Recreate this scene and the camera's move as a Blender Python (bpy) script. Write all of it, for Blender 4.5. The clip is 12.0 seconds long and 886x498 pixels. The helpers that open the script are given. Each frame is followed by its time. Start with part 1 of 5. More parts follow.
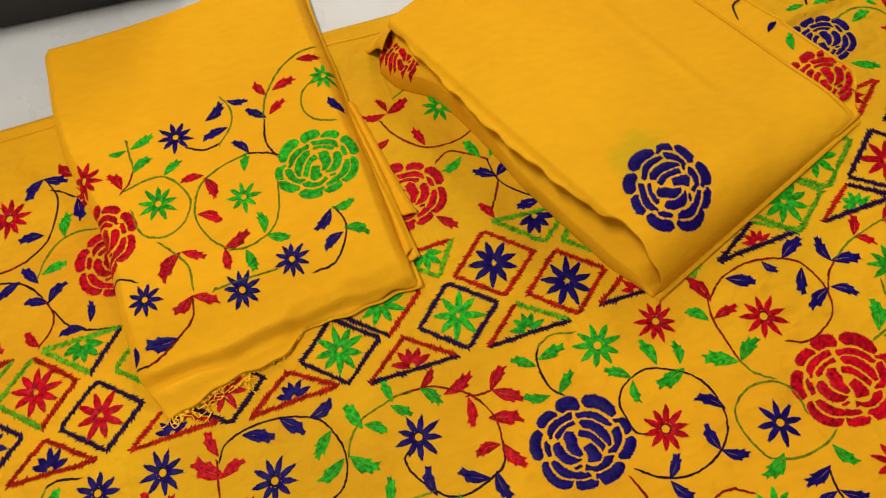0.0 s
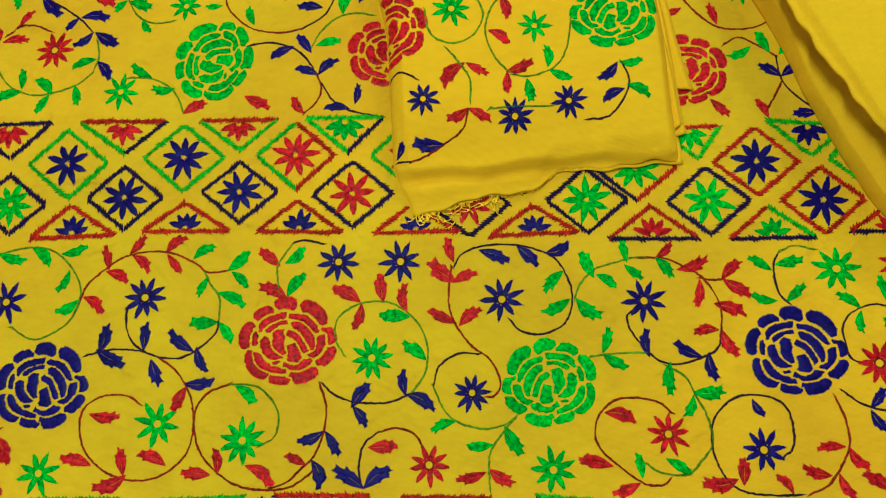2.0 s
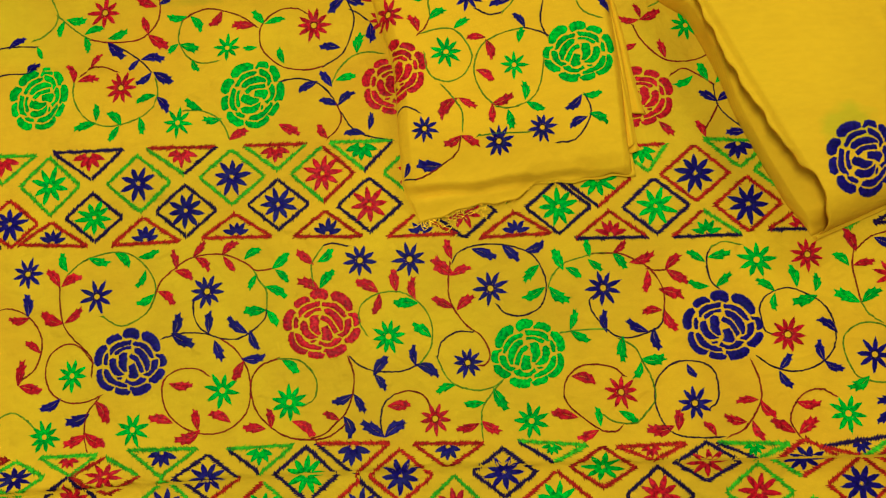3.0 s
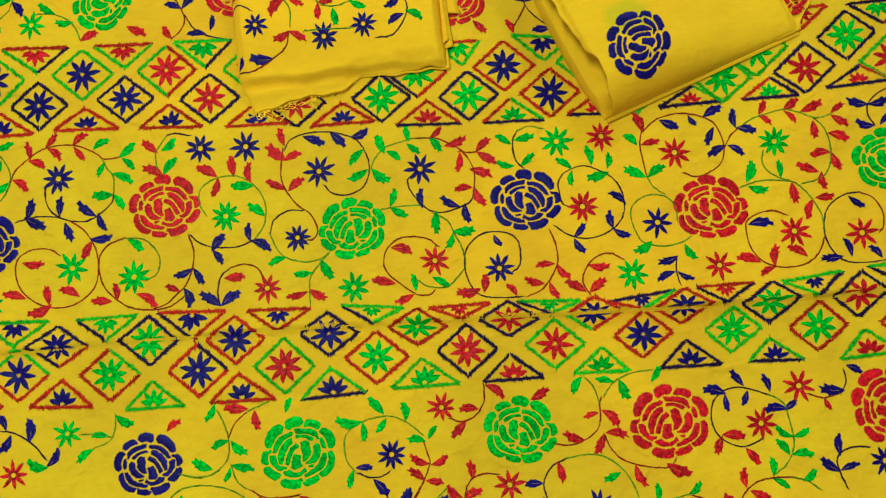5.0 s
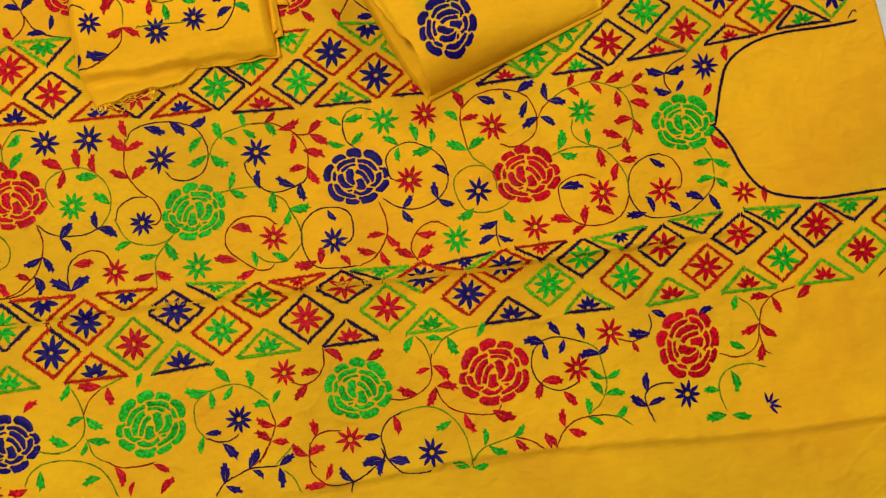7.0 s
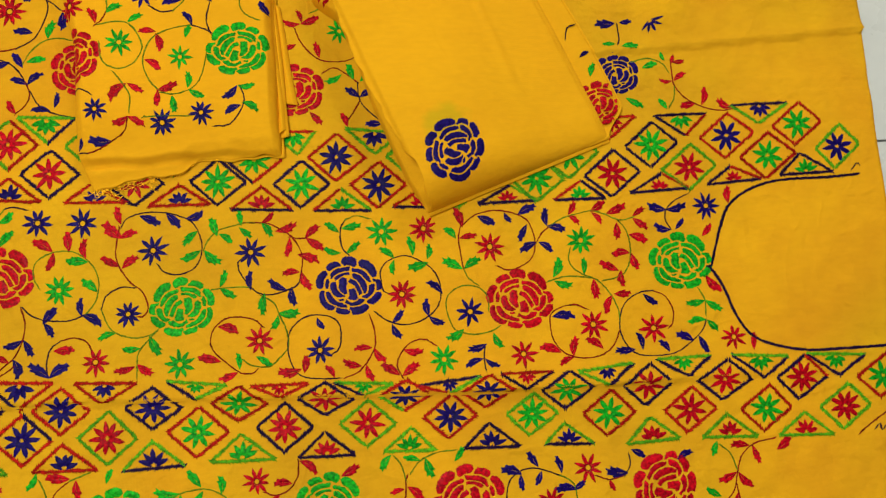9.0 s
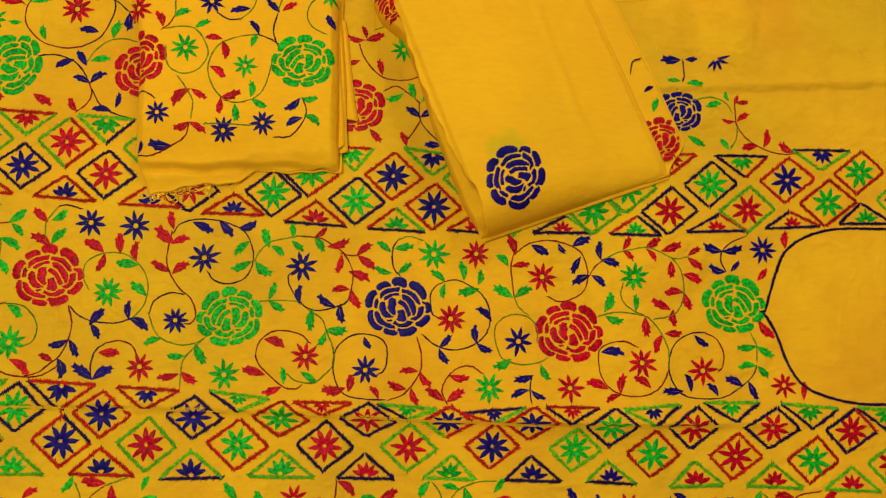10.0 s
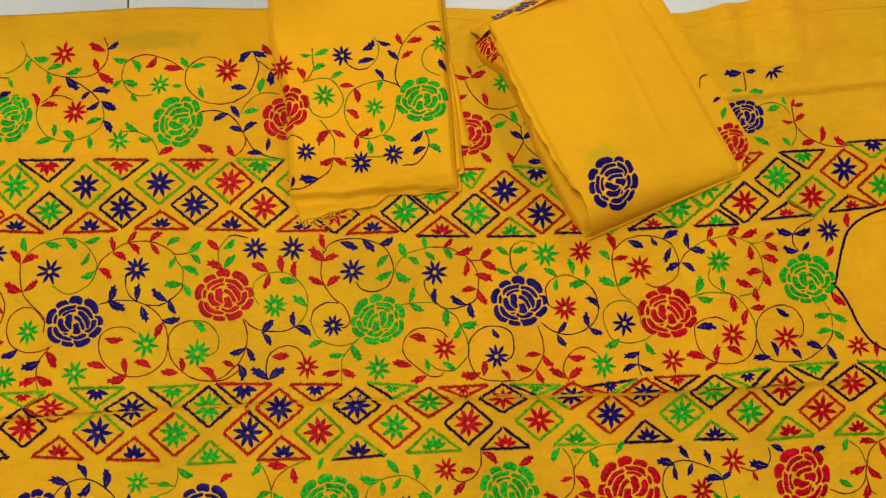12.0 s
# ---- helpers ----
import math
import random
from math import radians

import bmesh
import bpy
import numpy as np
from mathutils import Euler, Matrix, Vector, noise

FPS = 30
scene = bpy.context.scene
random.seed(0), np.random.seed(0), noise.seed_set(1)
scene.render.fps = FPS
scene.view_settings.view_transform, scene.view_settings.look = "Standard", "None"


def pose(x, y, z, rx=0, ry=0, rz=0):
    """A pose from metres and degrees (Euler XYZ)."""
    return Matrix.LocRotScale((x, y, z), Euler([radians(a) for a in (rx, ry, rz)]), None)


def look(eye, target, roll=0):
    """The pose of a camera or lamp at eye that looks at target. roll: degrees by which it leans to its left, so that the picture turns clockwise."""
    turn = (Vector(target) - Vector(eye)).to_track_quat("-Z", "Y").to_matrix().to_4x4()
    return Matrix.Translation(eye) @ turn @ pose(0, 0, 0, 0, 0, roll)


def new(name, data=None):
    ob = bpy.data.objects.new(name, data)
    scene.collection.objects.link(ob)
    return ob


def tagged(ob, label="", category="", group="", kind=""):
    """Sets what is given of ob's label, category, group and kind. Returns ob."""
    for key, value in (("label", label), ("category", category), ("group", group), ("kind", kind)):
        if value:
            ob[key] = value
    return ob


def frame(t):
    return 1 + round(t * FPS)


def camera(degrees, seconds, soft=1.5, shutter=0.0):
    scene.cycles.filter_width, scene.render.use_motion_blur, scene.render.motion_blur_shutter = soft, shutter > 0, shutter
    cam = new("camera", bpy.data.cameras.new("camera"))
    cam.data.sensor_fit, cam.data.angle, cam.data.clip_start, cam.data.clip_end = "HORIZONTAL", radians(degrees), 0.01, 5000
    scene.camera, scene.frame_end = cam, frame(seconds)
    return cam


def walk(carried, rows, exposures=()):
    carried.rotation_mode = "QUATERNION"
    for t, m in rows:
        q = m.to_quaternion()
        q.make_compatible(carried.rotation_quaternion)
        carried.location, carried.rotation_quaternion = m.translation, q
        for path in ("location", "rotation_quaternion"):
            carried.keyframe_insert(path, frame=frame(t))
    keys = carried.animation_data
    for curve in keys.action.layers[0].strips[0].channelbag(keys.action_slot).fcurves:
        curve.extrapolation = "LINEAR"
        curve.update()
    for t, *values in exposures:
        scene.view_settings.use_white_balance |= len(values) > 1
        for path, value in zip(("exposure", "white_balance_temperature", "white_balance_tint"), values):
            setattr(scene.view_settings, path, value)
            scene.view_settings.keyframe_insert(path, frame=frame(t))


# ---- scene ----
cam = camera(62.0, 12.0, 1.2)
PATH = [
    (0, (-0.107, -0.151, 0.513), (0.014, 0.604, -1.335), -12.2),
    (0.5, (-0.149, -0.181, 0.522), (-0.028, 0.583, -1.322), -3.9),
    (1, (-0.193, -0.198, 0.527), (-0.093, 0.538, -1.33), 0.6),
    (1.5, (-0.219, -0.194, 0.522), (-0.189, 0.496, -1.355), -2.3),
    (2, (-0.259, -0.14, 0.533), (-0.33, 0.31, -1.415), -12.7),
    (2.5, (-0.247, -0.123, 0.623), (-0.356, 0.242, -1.341), -20.4),
    (2.7, (-0.245, -0.117, 0.657), (-0.353, 0.198, -1.315), -23.0),
    (4.3, (-0.188, -0.227, 0.699), (-0.257, 0.078, -1.277), -18.7),
    (4.5, (-0.167, -0.24, 0.709), (-0.211, 0.066, -1.267), -14.0),
    (5, (-0.114, -0.252, 0.72), (-0.136, 0.034, -1.26), -10.0),
    (5.5, (-0.079, -0.264, 0.727), (-0.09, 0.025, -1.252), -8.6),
    (6, (-0.042, -0.285, 0.734), (-0.032, -0.003, -1.246), -5.6),
    (6.5, (-0.013, -0.298, 0.751), (0.035, -0.024, -1.23), 1.8),
    (7, (0.011, -0.295, 0.772), (0.093, -0.047, -1.211), 9.3),
    (7.5, (0.034, -0.266, 0.786), (0.135, -0.026, -1.197), 13.4),
    (7.7, (0.04, -0.248, 0.791), (0.142, -0.008, -1.192), 13.6),
    (9.3, (0.011, -0.176, 0.776), (0.127, 0.105, -1.201), 21.1),
    (9.5, (0.005, -0.172, 0.772), (0.114, 0.109, -1.205), 21.1),
    (10, (-0.028, -0.165, 0.775), (0.071, 0.139, -1.199), 18.4),
    (10.5, (-0.073, -0.151, 0.81), (0.014, 0.145, -1.166), 15.1),
    (11, (-0.099, -0.155, 0.865), (-0.033, 0.163, -1.109), 8.3),
    (11.5, (-0.121, -0.179, 0.894), (-0.072, 0.179, -1.073), 3.9),
    (12, (-0.144, -0.202, 0.901), (-0.102, 0.159, -1.066), 3.0),
]
EXPOSURES = [(0.0, -0.04, 6500, 11), (0.5, -0.05, 6400, 4), (1.0, -0.02, 6400, 4), (1.5, 0.0, 6200, 1), (2.0, 0.08, 4950, -44), (2.5, 0.01, 5000, -38), (2.7, 0.0, 5500, -26), (4.3, 0.20, 4400, -46), (4.5, 0.19, 4400, -46),
             (5.0, 0.25, 5000, -42), (5.5, 0.17, 5800, -22), (6.0, 0.02, 6400, 0), (6.5, 0.0, 6450, 3), (7.5, 0.08, 6400, 4), (9.5, -0.03, 6400, 1), (10.3, -0.07, 6450, 4), (11.0, -0.15, 6500, 9), (12.0, -0.08, 6400, 6)]
walk(cam, [(t, look(eye, target, roll)) for t, eye, target, roll in PATH], EXPOSURES)

# ---- light: assumed ceiling lamp and added side light, both unseen, plus a little room light ----
world = bpy.data.worlds.new("room_light")
scene.world = world
world.use_nodes = True
world.node_tree.nodes["Background"].inputs[0].default_value = (1.0, 0.97, 0.93, 1)
world.node_tree.nodes["Background"].inputs[1].default_value = 0.13


def area_lamp(name, eye, target, sx, sy, watts, colour):
    data = bpy.data.lights.new(name, "AREA")
    data.shape, data.size, data.size_y, data.energy, data.color = "RECTANGLE", sx, sy, watts, colour
    ob = new(name, data)
    ob.matrix_world = look(eye, target)
    return ob


area_lamp("ceiling_lamp", (-0.75, 0.15, 2.45), (-0.2, 0.0, 0.0), 0.9, 0.2, 43, (1.0, 0.95, 0.86))
# no known source: slanting light added from the far right to model the creases
area_lamp("added_side_light", (1.2, 2.35, 2.1), (-0.2, 0.0, 0.0), 1.2, 0.08, 31, (1.0, 0.96, 0.88))


# ---- materials ----
def material(name, build):
    mat = bpy.data.materials.new(name)
    mat.use_nodes = True
    nt = mat.node_tree
    build(nt, nt.nodes["Principled BSDF"])
    return mat


def node(nt, kind, **values):
    n = nt.nodes.new(kind)
    for key, value in values.items():
        n.inputs[key.replace("_", " ")].default_value = value
    return n


def ramp(nt, source, low, high, a, b):
    r = nt.nodes.new("ShaderNodeValToRGB")
    r.color_ramp.elements[0].position, r.color_ramp.elements[1].position = low, high
    r.color_ramp.elements[0].color, r.color_ramp.elements[1].color = (*a, 1), (*b, 1)
    nt.links.new(source, r.inputs[0])
    return r.outputs[0]


def multiply(nt, a, b, amount=1.0):
    m = nt.nodes.new("ShaderNodeMix")
    m.data_type, m.blend_type = "RGBA", "MULTIPLY"
    m.inputs[0].default_value = amount
    nt.links.new(a, m.inputs[6])
    nt.links.new(b, m.inputs[7])
    return m.outputs[2]


def cotton(base, stains=0.2, marks=None, crush=1.0, pucker=0.0):
    """Plain woven cotton: warp and weft, slubs, faint marks, small crumples."""
    def build(nt, b):
        link = nt.links.new
        co = nt.nodes.new("ShaderNodeTexCoord").outputs["Object"]
        blotch = node(nt, "ShaderNodeTexNoise", Scale=7.0, Detail=4.0, Roughness=0.6)
        link(co, blotch.inputs["Vector"])
        dark = tuple(c * k for c, k in zip(base, (1 - stains * 0.45, 1 - stains * 0.75, 1.0)))
        tone = ramp(nt, blotch.outputs[0], 0.32, 0.66, dark, base)
        patch = node(nt, "ShaderNodeTexNoise", Scale=3.1, Detail=2.0)
        link(co, patch.inputs["Vector"])
        tone = multiply(nt, tone, ramp(nt, patch.outputs[0], 0.42, 0.62, (1 - 0.4 * stains, 0.99, 1.0), (1, 1, 1)))
        if marks:
            tone = marks(nt, co, tone)
        weave = []
        for turn, scale in ((0.0, 1.0), (math.pi / 2, 0.93)):
            mp = nt.nodes.new("ShaderNodeMapping")
            mp.inputs["Rotation"].default_value[2] = turn
            link(co, mp.inputs["Vector"])
            w = node(nt, "ShaderNodeTexWave", Scale=430.0 * scale, Distortion=1.6, Detail=2.0)
            link(mp.outputs[0], w.inputs["Vector"])
            weave.append(w.outputs["Fac"])
        mx = nt.nodes.new("ShaderNodeMath")
        mx.operation = "MULTIPLY"
        link(weave[0], mx.inputs[0])
        link(weave[1], mx.inputs[1])
        grain = ramp(nt, mx.outputs[0], 0.0, 0.7, (0.86, 0.84, 0.8), (1, 1, 1))
        slub = node(nt, "ShaderNodeTexNoise", Scale=130.0, Detail=3.0)
        mp = nt.nodes.new("ShaderNodeMapping")
        mp.inputs["Scale"].default_value = (0.6, 1.8, 1)
        link(co, mp.inputs["Vector"])
        link(mp.outputs[0], slub.inputs["Vector"])
        slubs = ramp(nt, slub.outputs[0], 0.35, 0.62, (0.96, 0.955, 0.95), (1, 1, 1))
        link(multiply(nt, multiply(nt, tone, grain), slubs), b.inputs["Base Color"])
        crumple = node(nt, "ShaderNodeTexNoise", Scale=30.0, Detail=3.0, Roughness=0.5)
        link(co, crumple.inputs["Vector"])
        bump1 = node(nt, "ShaderNodeBump", Strength=0.8, Distance=0.0060 * crush)
        link(crumple.outputs[0], bump1.inputs["Height"])
        ridge = node(nt, "ShaderNodeTexNoise", Scale=9.0, Detail=2.0, Roughness=0.5, Distortion=0.8)
        link(co, ridge.inputs["Vector"])
        crest = nt.nodes.new("ShaderNodeValToRGB")
        crest.color_ramp.elements[0].position, crest.color_ramp.elements[1].position = 0.44, 0.56
        crest.color_ramp.elements[0].color = crest.color_ramp.elements[1].color = (0, 0, 0, 1)
        crest.color_ramp.elements.new(0.5).color = (1, 1, 1, 1)
        link(ridge.outputs[0], crest.inputs[0])
        bump3 = node(nt, "ShaderNodeBump", Strength=0.6, Distance=0.0009 * crush)
        link(crest.outputs[0], bump3.inputs["Height"])
        link(bump1.outputs[0], bump3.inputs["Normal"])
        if pucker:
            # small drawn-up wrinkles between the stitches, stronger in some places
            draw = node(nt, "ShaderNodeTexNoise", Scale=70.0, Detail=1.5, Roughness=0.5, Distortion=0.35)
            link(co, draw.inputs["Vector"])
            where = node(nt, "ShaderNodeTexNoise", Scale=11.0, Detail=2.0)
            link(co, where.inputs["Vector"])
            gain = nt.nodes.new("ShaderNodeMath")
            gain.operation = "MULTIPLY"
            link(draw.outputs[0], gain.inputs[0])
            link(ramp(nt, where.outputs[0], 0.36, 0.64, (0.25, 0.25, 0.25), (1, 1, 1)), gain.inputs[1])
            bump4 = node(nt, "ShaderNodeBump", Strength=0.8, Distance=pucker)
            drawn = nt.nodes.new("ShaderNodeAttribute")
            drawn.attribute_name = "drawn"
            most = nt.nodes.new("ShaderNodeMath")
            most.operation = "MULTIPLY"
            link(gain.outputs[0], most.inputs[0])
            link(drawn.outputs["Fac"], most.inputs[1])
            link(most.outputs[0], bump4.inputs["Height"])
            link(bump3.outputs[0], bump4.inputs["Normal"])
            bump3 = bump4
        bump2 = node(nt, "ShaderNodeBump", Strength=0.35, Distance=0.0004)
        link(mx.outputs[0], bump2.inputs["Height"])
        link(bump3.outputs[0], bump2.inputs["Normal"])
        link(bump2.outputs[0], b.inputs["Normal"])
        b.inputs["Roughness"].default_value = 0.85
        b.inputs["Specular IOR Level"].default_value = 0.08
    return build


def floss(base, gloss=0.36, sheen=0.05):
    """Stranded embroidery thread, silky: strands a little lighter or darker, with glints painted into the colour."""
    def build(nt, b):
        link = nt.links.new
        info = nt.nodes.new("ShaderNodeObjectInfo")
        tone = ramp(nt, info.outputs["Random"], 0.0, 1.0, tuple(c * 0.82 for c in base), tuple(min(1, c * 1.15) for c in base))
        co = nt.nodes.new("ShaderNodeTexCoord").outputs["Object"]
        strand_glint = node(nt, "ShaderNodeTexNoise", Scale=340.0, Detail=3.0, Roughness=0.65)
        link(co, strand_glint.inputs["Vector"])
        fine = node(nt, "ShaderNodeTexNoise", Scale=1400.0, Detail=2.0)
        link(co, fine.inputs["Vector"])
        # wide tone range: silk highlights per stitch are put into the base colour
        shade = multiply(nt, tone, ramp(nt, strand_glint.outputs[0], 0.34, 0.68, (0.40, 0.42, 0.46), (1.6, 1.55, 1.45)))
        link(shade, b.inputs["Base Color"])
        bump = node(nt, "ShaderNodeBump", Strength=0.5, Distance=0.0003)
        link(fine.outputs[0], bump.inputs["Height"])
        link(bump.outputs[0], b.inputs["Normal"])
        b.inputs["Roughness"].default_value = gloss
        b.inputs["Specular IOR Level"].default_value = sheen
    return build


def tile_paint(nt, b):
    link = nt.links.new
    co = nt.nodes.new("ShaderNodeTexCoord").outputs["Object"]
    cloud = node(nt, "ShaderNodeTexNoise", Scale=5.0, Detail=6.0, Roughness=0.65)
    link(co, cloud.inputs["Vector"])
    link(ramp(nt, cloud.outputs[0], 0.3, 0.7, (0.54, 0.55, 0.55), (0.66, 0.66, 0.65)), b.inputs["Base Color"])
    rough = node(nt, "ShaderNodeTexNoise", Scale=18.0, Detail=4.0)
    link(co, rough.inputs["Vector"])
    link(ramp(nt, rough.outputs[0], 0.3, 0.7, (0.22, 0.22, 0.22), (0.4, 0.4, 0.4)), b.inputs["Roughness"])


def plain(base, rough, scale=14.0, spread=0.12):
    def build(nt, b):
        co = nt.nodes.new("ShaderNodeTexCoord").outputs["Object"]
        n = node(nt, "ShaderNodeTexNoise", Scale=scale, Detail=5.0)
        nt.links.new(co, n.inputs["Vector"])
        nt.links.new(ramp(nt, n.outputs[0], 0.3, 0.7, tuple(c * (1 - spread) for c in base), tuple(c * (1 + spread) for c in base)), b.inputs["Base Color"])
        b.inputs["Roughness"].default_value = rough
    return build


def pen_mark(x, y, rx, ry, tint):
    """A faint printed green patch that was never stitched over."""
    def mark(nt, co, tone):
        link = nt.links.new
        mp = nt.nodes.new("ShaderNodeMapping")
        mp.inputs["Location"].default_value = (-x / rx, -y / ry, 0)
        mp.inputs["Scale"].default_value = (1 / rx, 1 / ry, 0)
        link(co, mp.inputs["Vector"])
        ball = nt.nodes.new("ShaderNodeVectorMath")
        ball.operation = "LENGTH"
        link(mp.outputs[0], ball.inputs[0])
        rough = node(nt, "ShaderNodeTexNoise", Scale=70.0, Detail=3.0)
        link(co, rough.inputs["Vector"])
        add = nt.nodes.new("ShaderNodeMath")
        add.operation = "MULTIPLY_ADD"
        link(rough.outputs[0], add.inputs[0])
        add.inputs[1].default_value = 0.6
        link(ball.outputs["Value"], add.inputs[2])
        return multiply(nt, tone, ramp(nt, add.outputs[0], 0.7, 1.45, tint, (1, 1, 1)))
    return mark


AMBER = (0.90, 0.446, 0.011)
CLOTH = material("amber_cotton", cotton(AMBER, 0.30, pen_mark(-0.483, 0.262, 0.115, 0.022, (0.80, 0.93, 1.0)), 1.3, 0.0050))
CLOTH_PLAIN = material("amber_cotton_plain", cotton((0.93, 0.445, 0.010), 0.12, None, 0.6, 0.0012))
HEM = material("hem_thread", floss((0.86, 0.45, 0.015), 0.7))
SILK = {
    "r": material("red_floss", floss((0.43, 0.002, 0.011))),
    "g": material("green_floss", floss((0.018, 0.33, 0.014))),
    "b": material("navy_floss", floss((0.009, 0.003, 0.105))),
}
STEM = {
    "r": material("maroon_stem_thread", floss((0.20, 0.010, 0.005), 0.6)),
    "g": material("olive_stem_thread", floss((0.13, 0.20, 0.008), 0.6)),
    "b": material("dark_stem_thread", floss((0.022, 0.007, 0.022), 0.6)),
}
EDGE = {
    "r": material("dark_red_outline_thread", floss((0.34, 0.008, 0.004), 0.55)),
    "g": material("green_outline_thread", floss((0.085, 0.32, 0.008), 0.55)),
    "b": material("dark_navy_outline_thread", floss((0.012, 0.003, 0.032), 0.55)),
}
ALL = [SILK[c] for c in "rgb"] + [STEM[c] for c in "rgb"] + [EDGE[c] for c in "rgb"]
TILE = material("pale_floor_tile", tile_paint)
GROUT = material("grey_grout", plain((0.22, 0.22, 0.21), 0.9))
PLASTER = material("white_wall_paint", plain((0.76, 0.75, 0.72), 0.9))
DARK_WOOD = material("dark_wood", plain((0.014, 0.009, 0.007), 0.6, 40.0, 0.4))

rng = np.random.default_rng(7)


# ---- mesh helpers ----
def mesh_object(name, verts, faces, mats, parent=None, label="", smooth=True, index=None):
    me = bpy.data.meshes.new(name)
    me.from_pydata([tuple(v) for v in np.asarray(verts, float).tolist()], [], [tuple(f) for f in np.asarray(faces).tolist()] if isinstance(faces, np.ndarray) else faces)
    for m in mats:
        me.materials.append(m)
    if index is not None:
        me.polygons.foreach_set("material_index", np.asarray(index, np.int32))
    me.polygons.foreach_set("use_smooth", np.full(len(me.polygons), smooth))
    me.update()
    ob = new(name, me)
    if parent is not None:
        ob.parent = parent
    return tagged(ob, label)


def box_mesh(lo, hi, bevel=0.0):
    bm = bmesh.new()
    bmesh.ops.create_cube(bm, size=1.0)
    for v in bm.verts:
        v.co = Vector([lo[i] + (v.co[i] + 0.5) * (hi[i] - lo[i]) for i in range(3)])
    if bevel:
        bmesh.ops.bevel(bm, geom=bm.edges[:], offset=bevel, segments=2, affect="EDGES")
    return bm


def part(name, bm, mat, parent=None, label=""):
    me = bpy.data.meshes.new(name)
    bm.to_mesh(me)
    bm.free()
    me.materials.append(mat)
    ob = new(name, me)
    if parent is not None:
        ob.parent = parent
    return tagged(ob, label)


def smooth(t):
    t = np.clip(t, 0.0, 1.0)
    return t * t * (3 - 2 * t)


def waves(seed, count, low, high):
    """A field of crumples: sums of sine waves in many directions."""
    r = np.random.default_rng(seed)
    k = np.exp(r.uniform(math.log(low), math.log(high), count))
    a, p = r.uniform(0, 2 * math.pi, count), r.uniform(0, 2 * math.pi, count)
    kx, ky, amp = k * np.cos(a), k * np.sin(a), (low / k) ** 0.9

    def field(x, y):
        x, y = np.asarray(x, float), np.asarray(y, float)
        bend = 0.02 * np.sin(9 * x + 4 * y)
        return sum(w * np.sin(u * (x + bend) + v * (y - bend) + q) for u, v, q, w in zip(kx, ky, p, amp)) / math.sqrt(count)
    return field


LONG, SHORT, FINE = waves(3, 9, 7, 20), waves(5, 14, 30, 75), waves(8, 16, 90, 210)


def stitched(x, y):
    """How far the cloth is drawn up by stitching: none in the neck opening, beyond the motifs and along the plain borders."""
    neck = smooth((x - 0.35) / 0.03) * smooth((y + 0.215) / 0.02) * smooth((0.0 - y) / 0.02)
    below = smooth((x - 0.12 - 0.9 * (y + 0.43)) / 0.05) * smooth((-0.30 - y) / 0.03) * smooth((x - 0.33) / 0.05)
    above = smooth((x - 0.33) / 0.04) * smooth((y - 0.10) / 0.02)
    rest = np.maximum.reduce([neck, below, above, smooth((-0.41 - y) / 0.03), smooth((y - 0.262) / 0.015)])
    return 0.12 + 0.88 * (1 - rest)


def fold_line(x):
    return -0.207 - 0.021 * smooth((np.asarray(x) + 0.45) / 0.7)


def ground_height(x, y):
    """The top of the spread cloth."""
    x, y = np.asarray(x, float), np.asarray(y, float)
    h = 0.0034 + 0.0012 * LONG(x, y) + 0.0013 * SHORT(x, y) + 0.0008 * FINE(x, y) * stitched(x, y)
    d = y - fold_line(x)
    size = (0.0085 + 0.0035 * np.sin(7 * x + 1.0)) * smooth((0.50 - x) / 0.25)
    h = h + size * np.where(d > 0, np.exp(-d / 0.014), np.exp(-(d / 0.0016) ** 2))
    seam = -0.415 - 0.06 * np.clip(x - 0.02, 0, 1) + 0.003 * np.sin(14 * x)
    d = y - seam
    h = h + 0.0075 * smooth((x + 0.2) / 0.15) * np.where(d > 0, np.exp(-d / 0.014), np.exp(-(d / 0.002) ** 2))
    d = y - (0.138 + 0.05 * (x - 0.29))
    h = h + 0.0065 * smooth((x - 0.22) / 0.06) * np.where(d > 0, np.exp(-d / 0.008), np.exp(-(d / 0.0016) ** 2))
    d = y - (0.198 - 0.09 * (x + 0.67))
    h = h + 0.0030 * smooth((-0.55 - x) / 0.06) * np.where(d > 0, np.exp(-d / 0.012), np.exp(-(d / 0.002) ** 2))
    # the loose far corner lifts in soft pleats
    h = h + 0.0075 * smooth((x - 0.2) / 0.08) * smooth((y - 0.13) / 0.1) * (1 + np.sin(52 * x + 9 * y + 1.5 * np.sin(20 * x))) * (1 - 0.6 * smooth((x - 0.36) / 0.1))
    return np.maximum(h, 0.001)


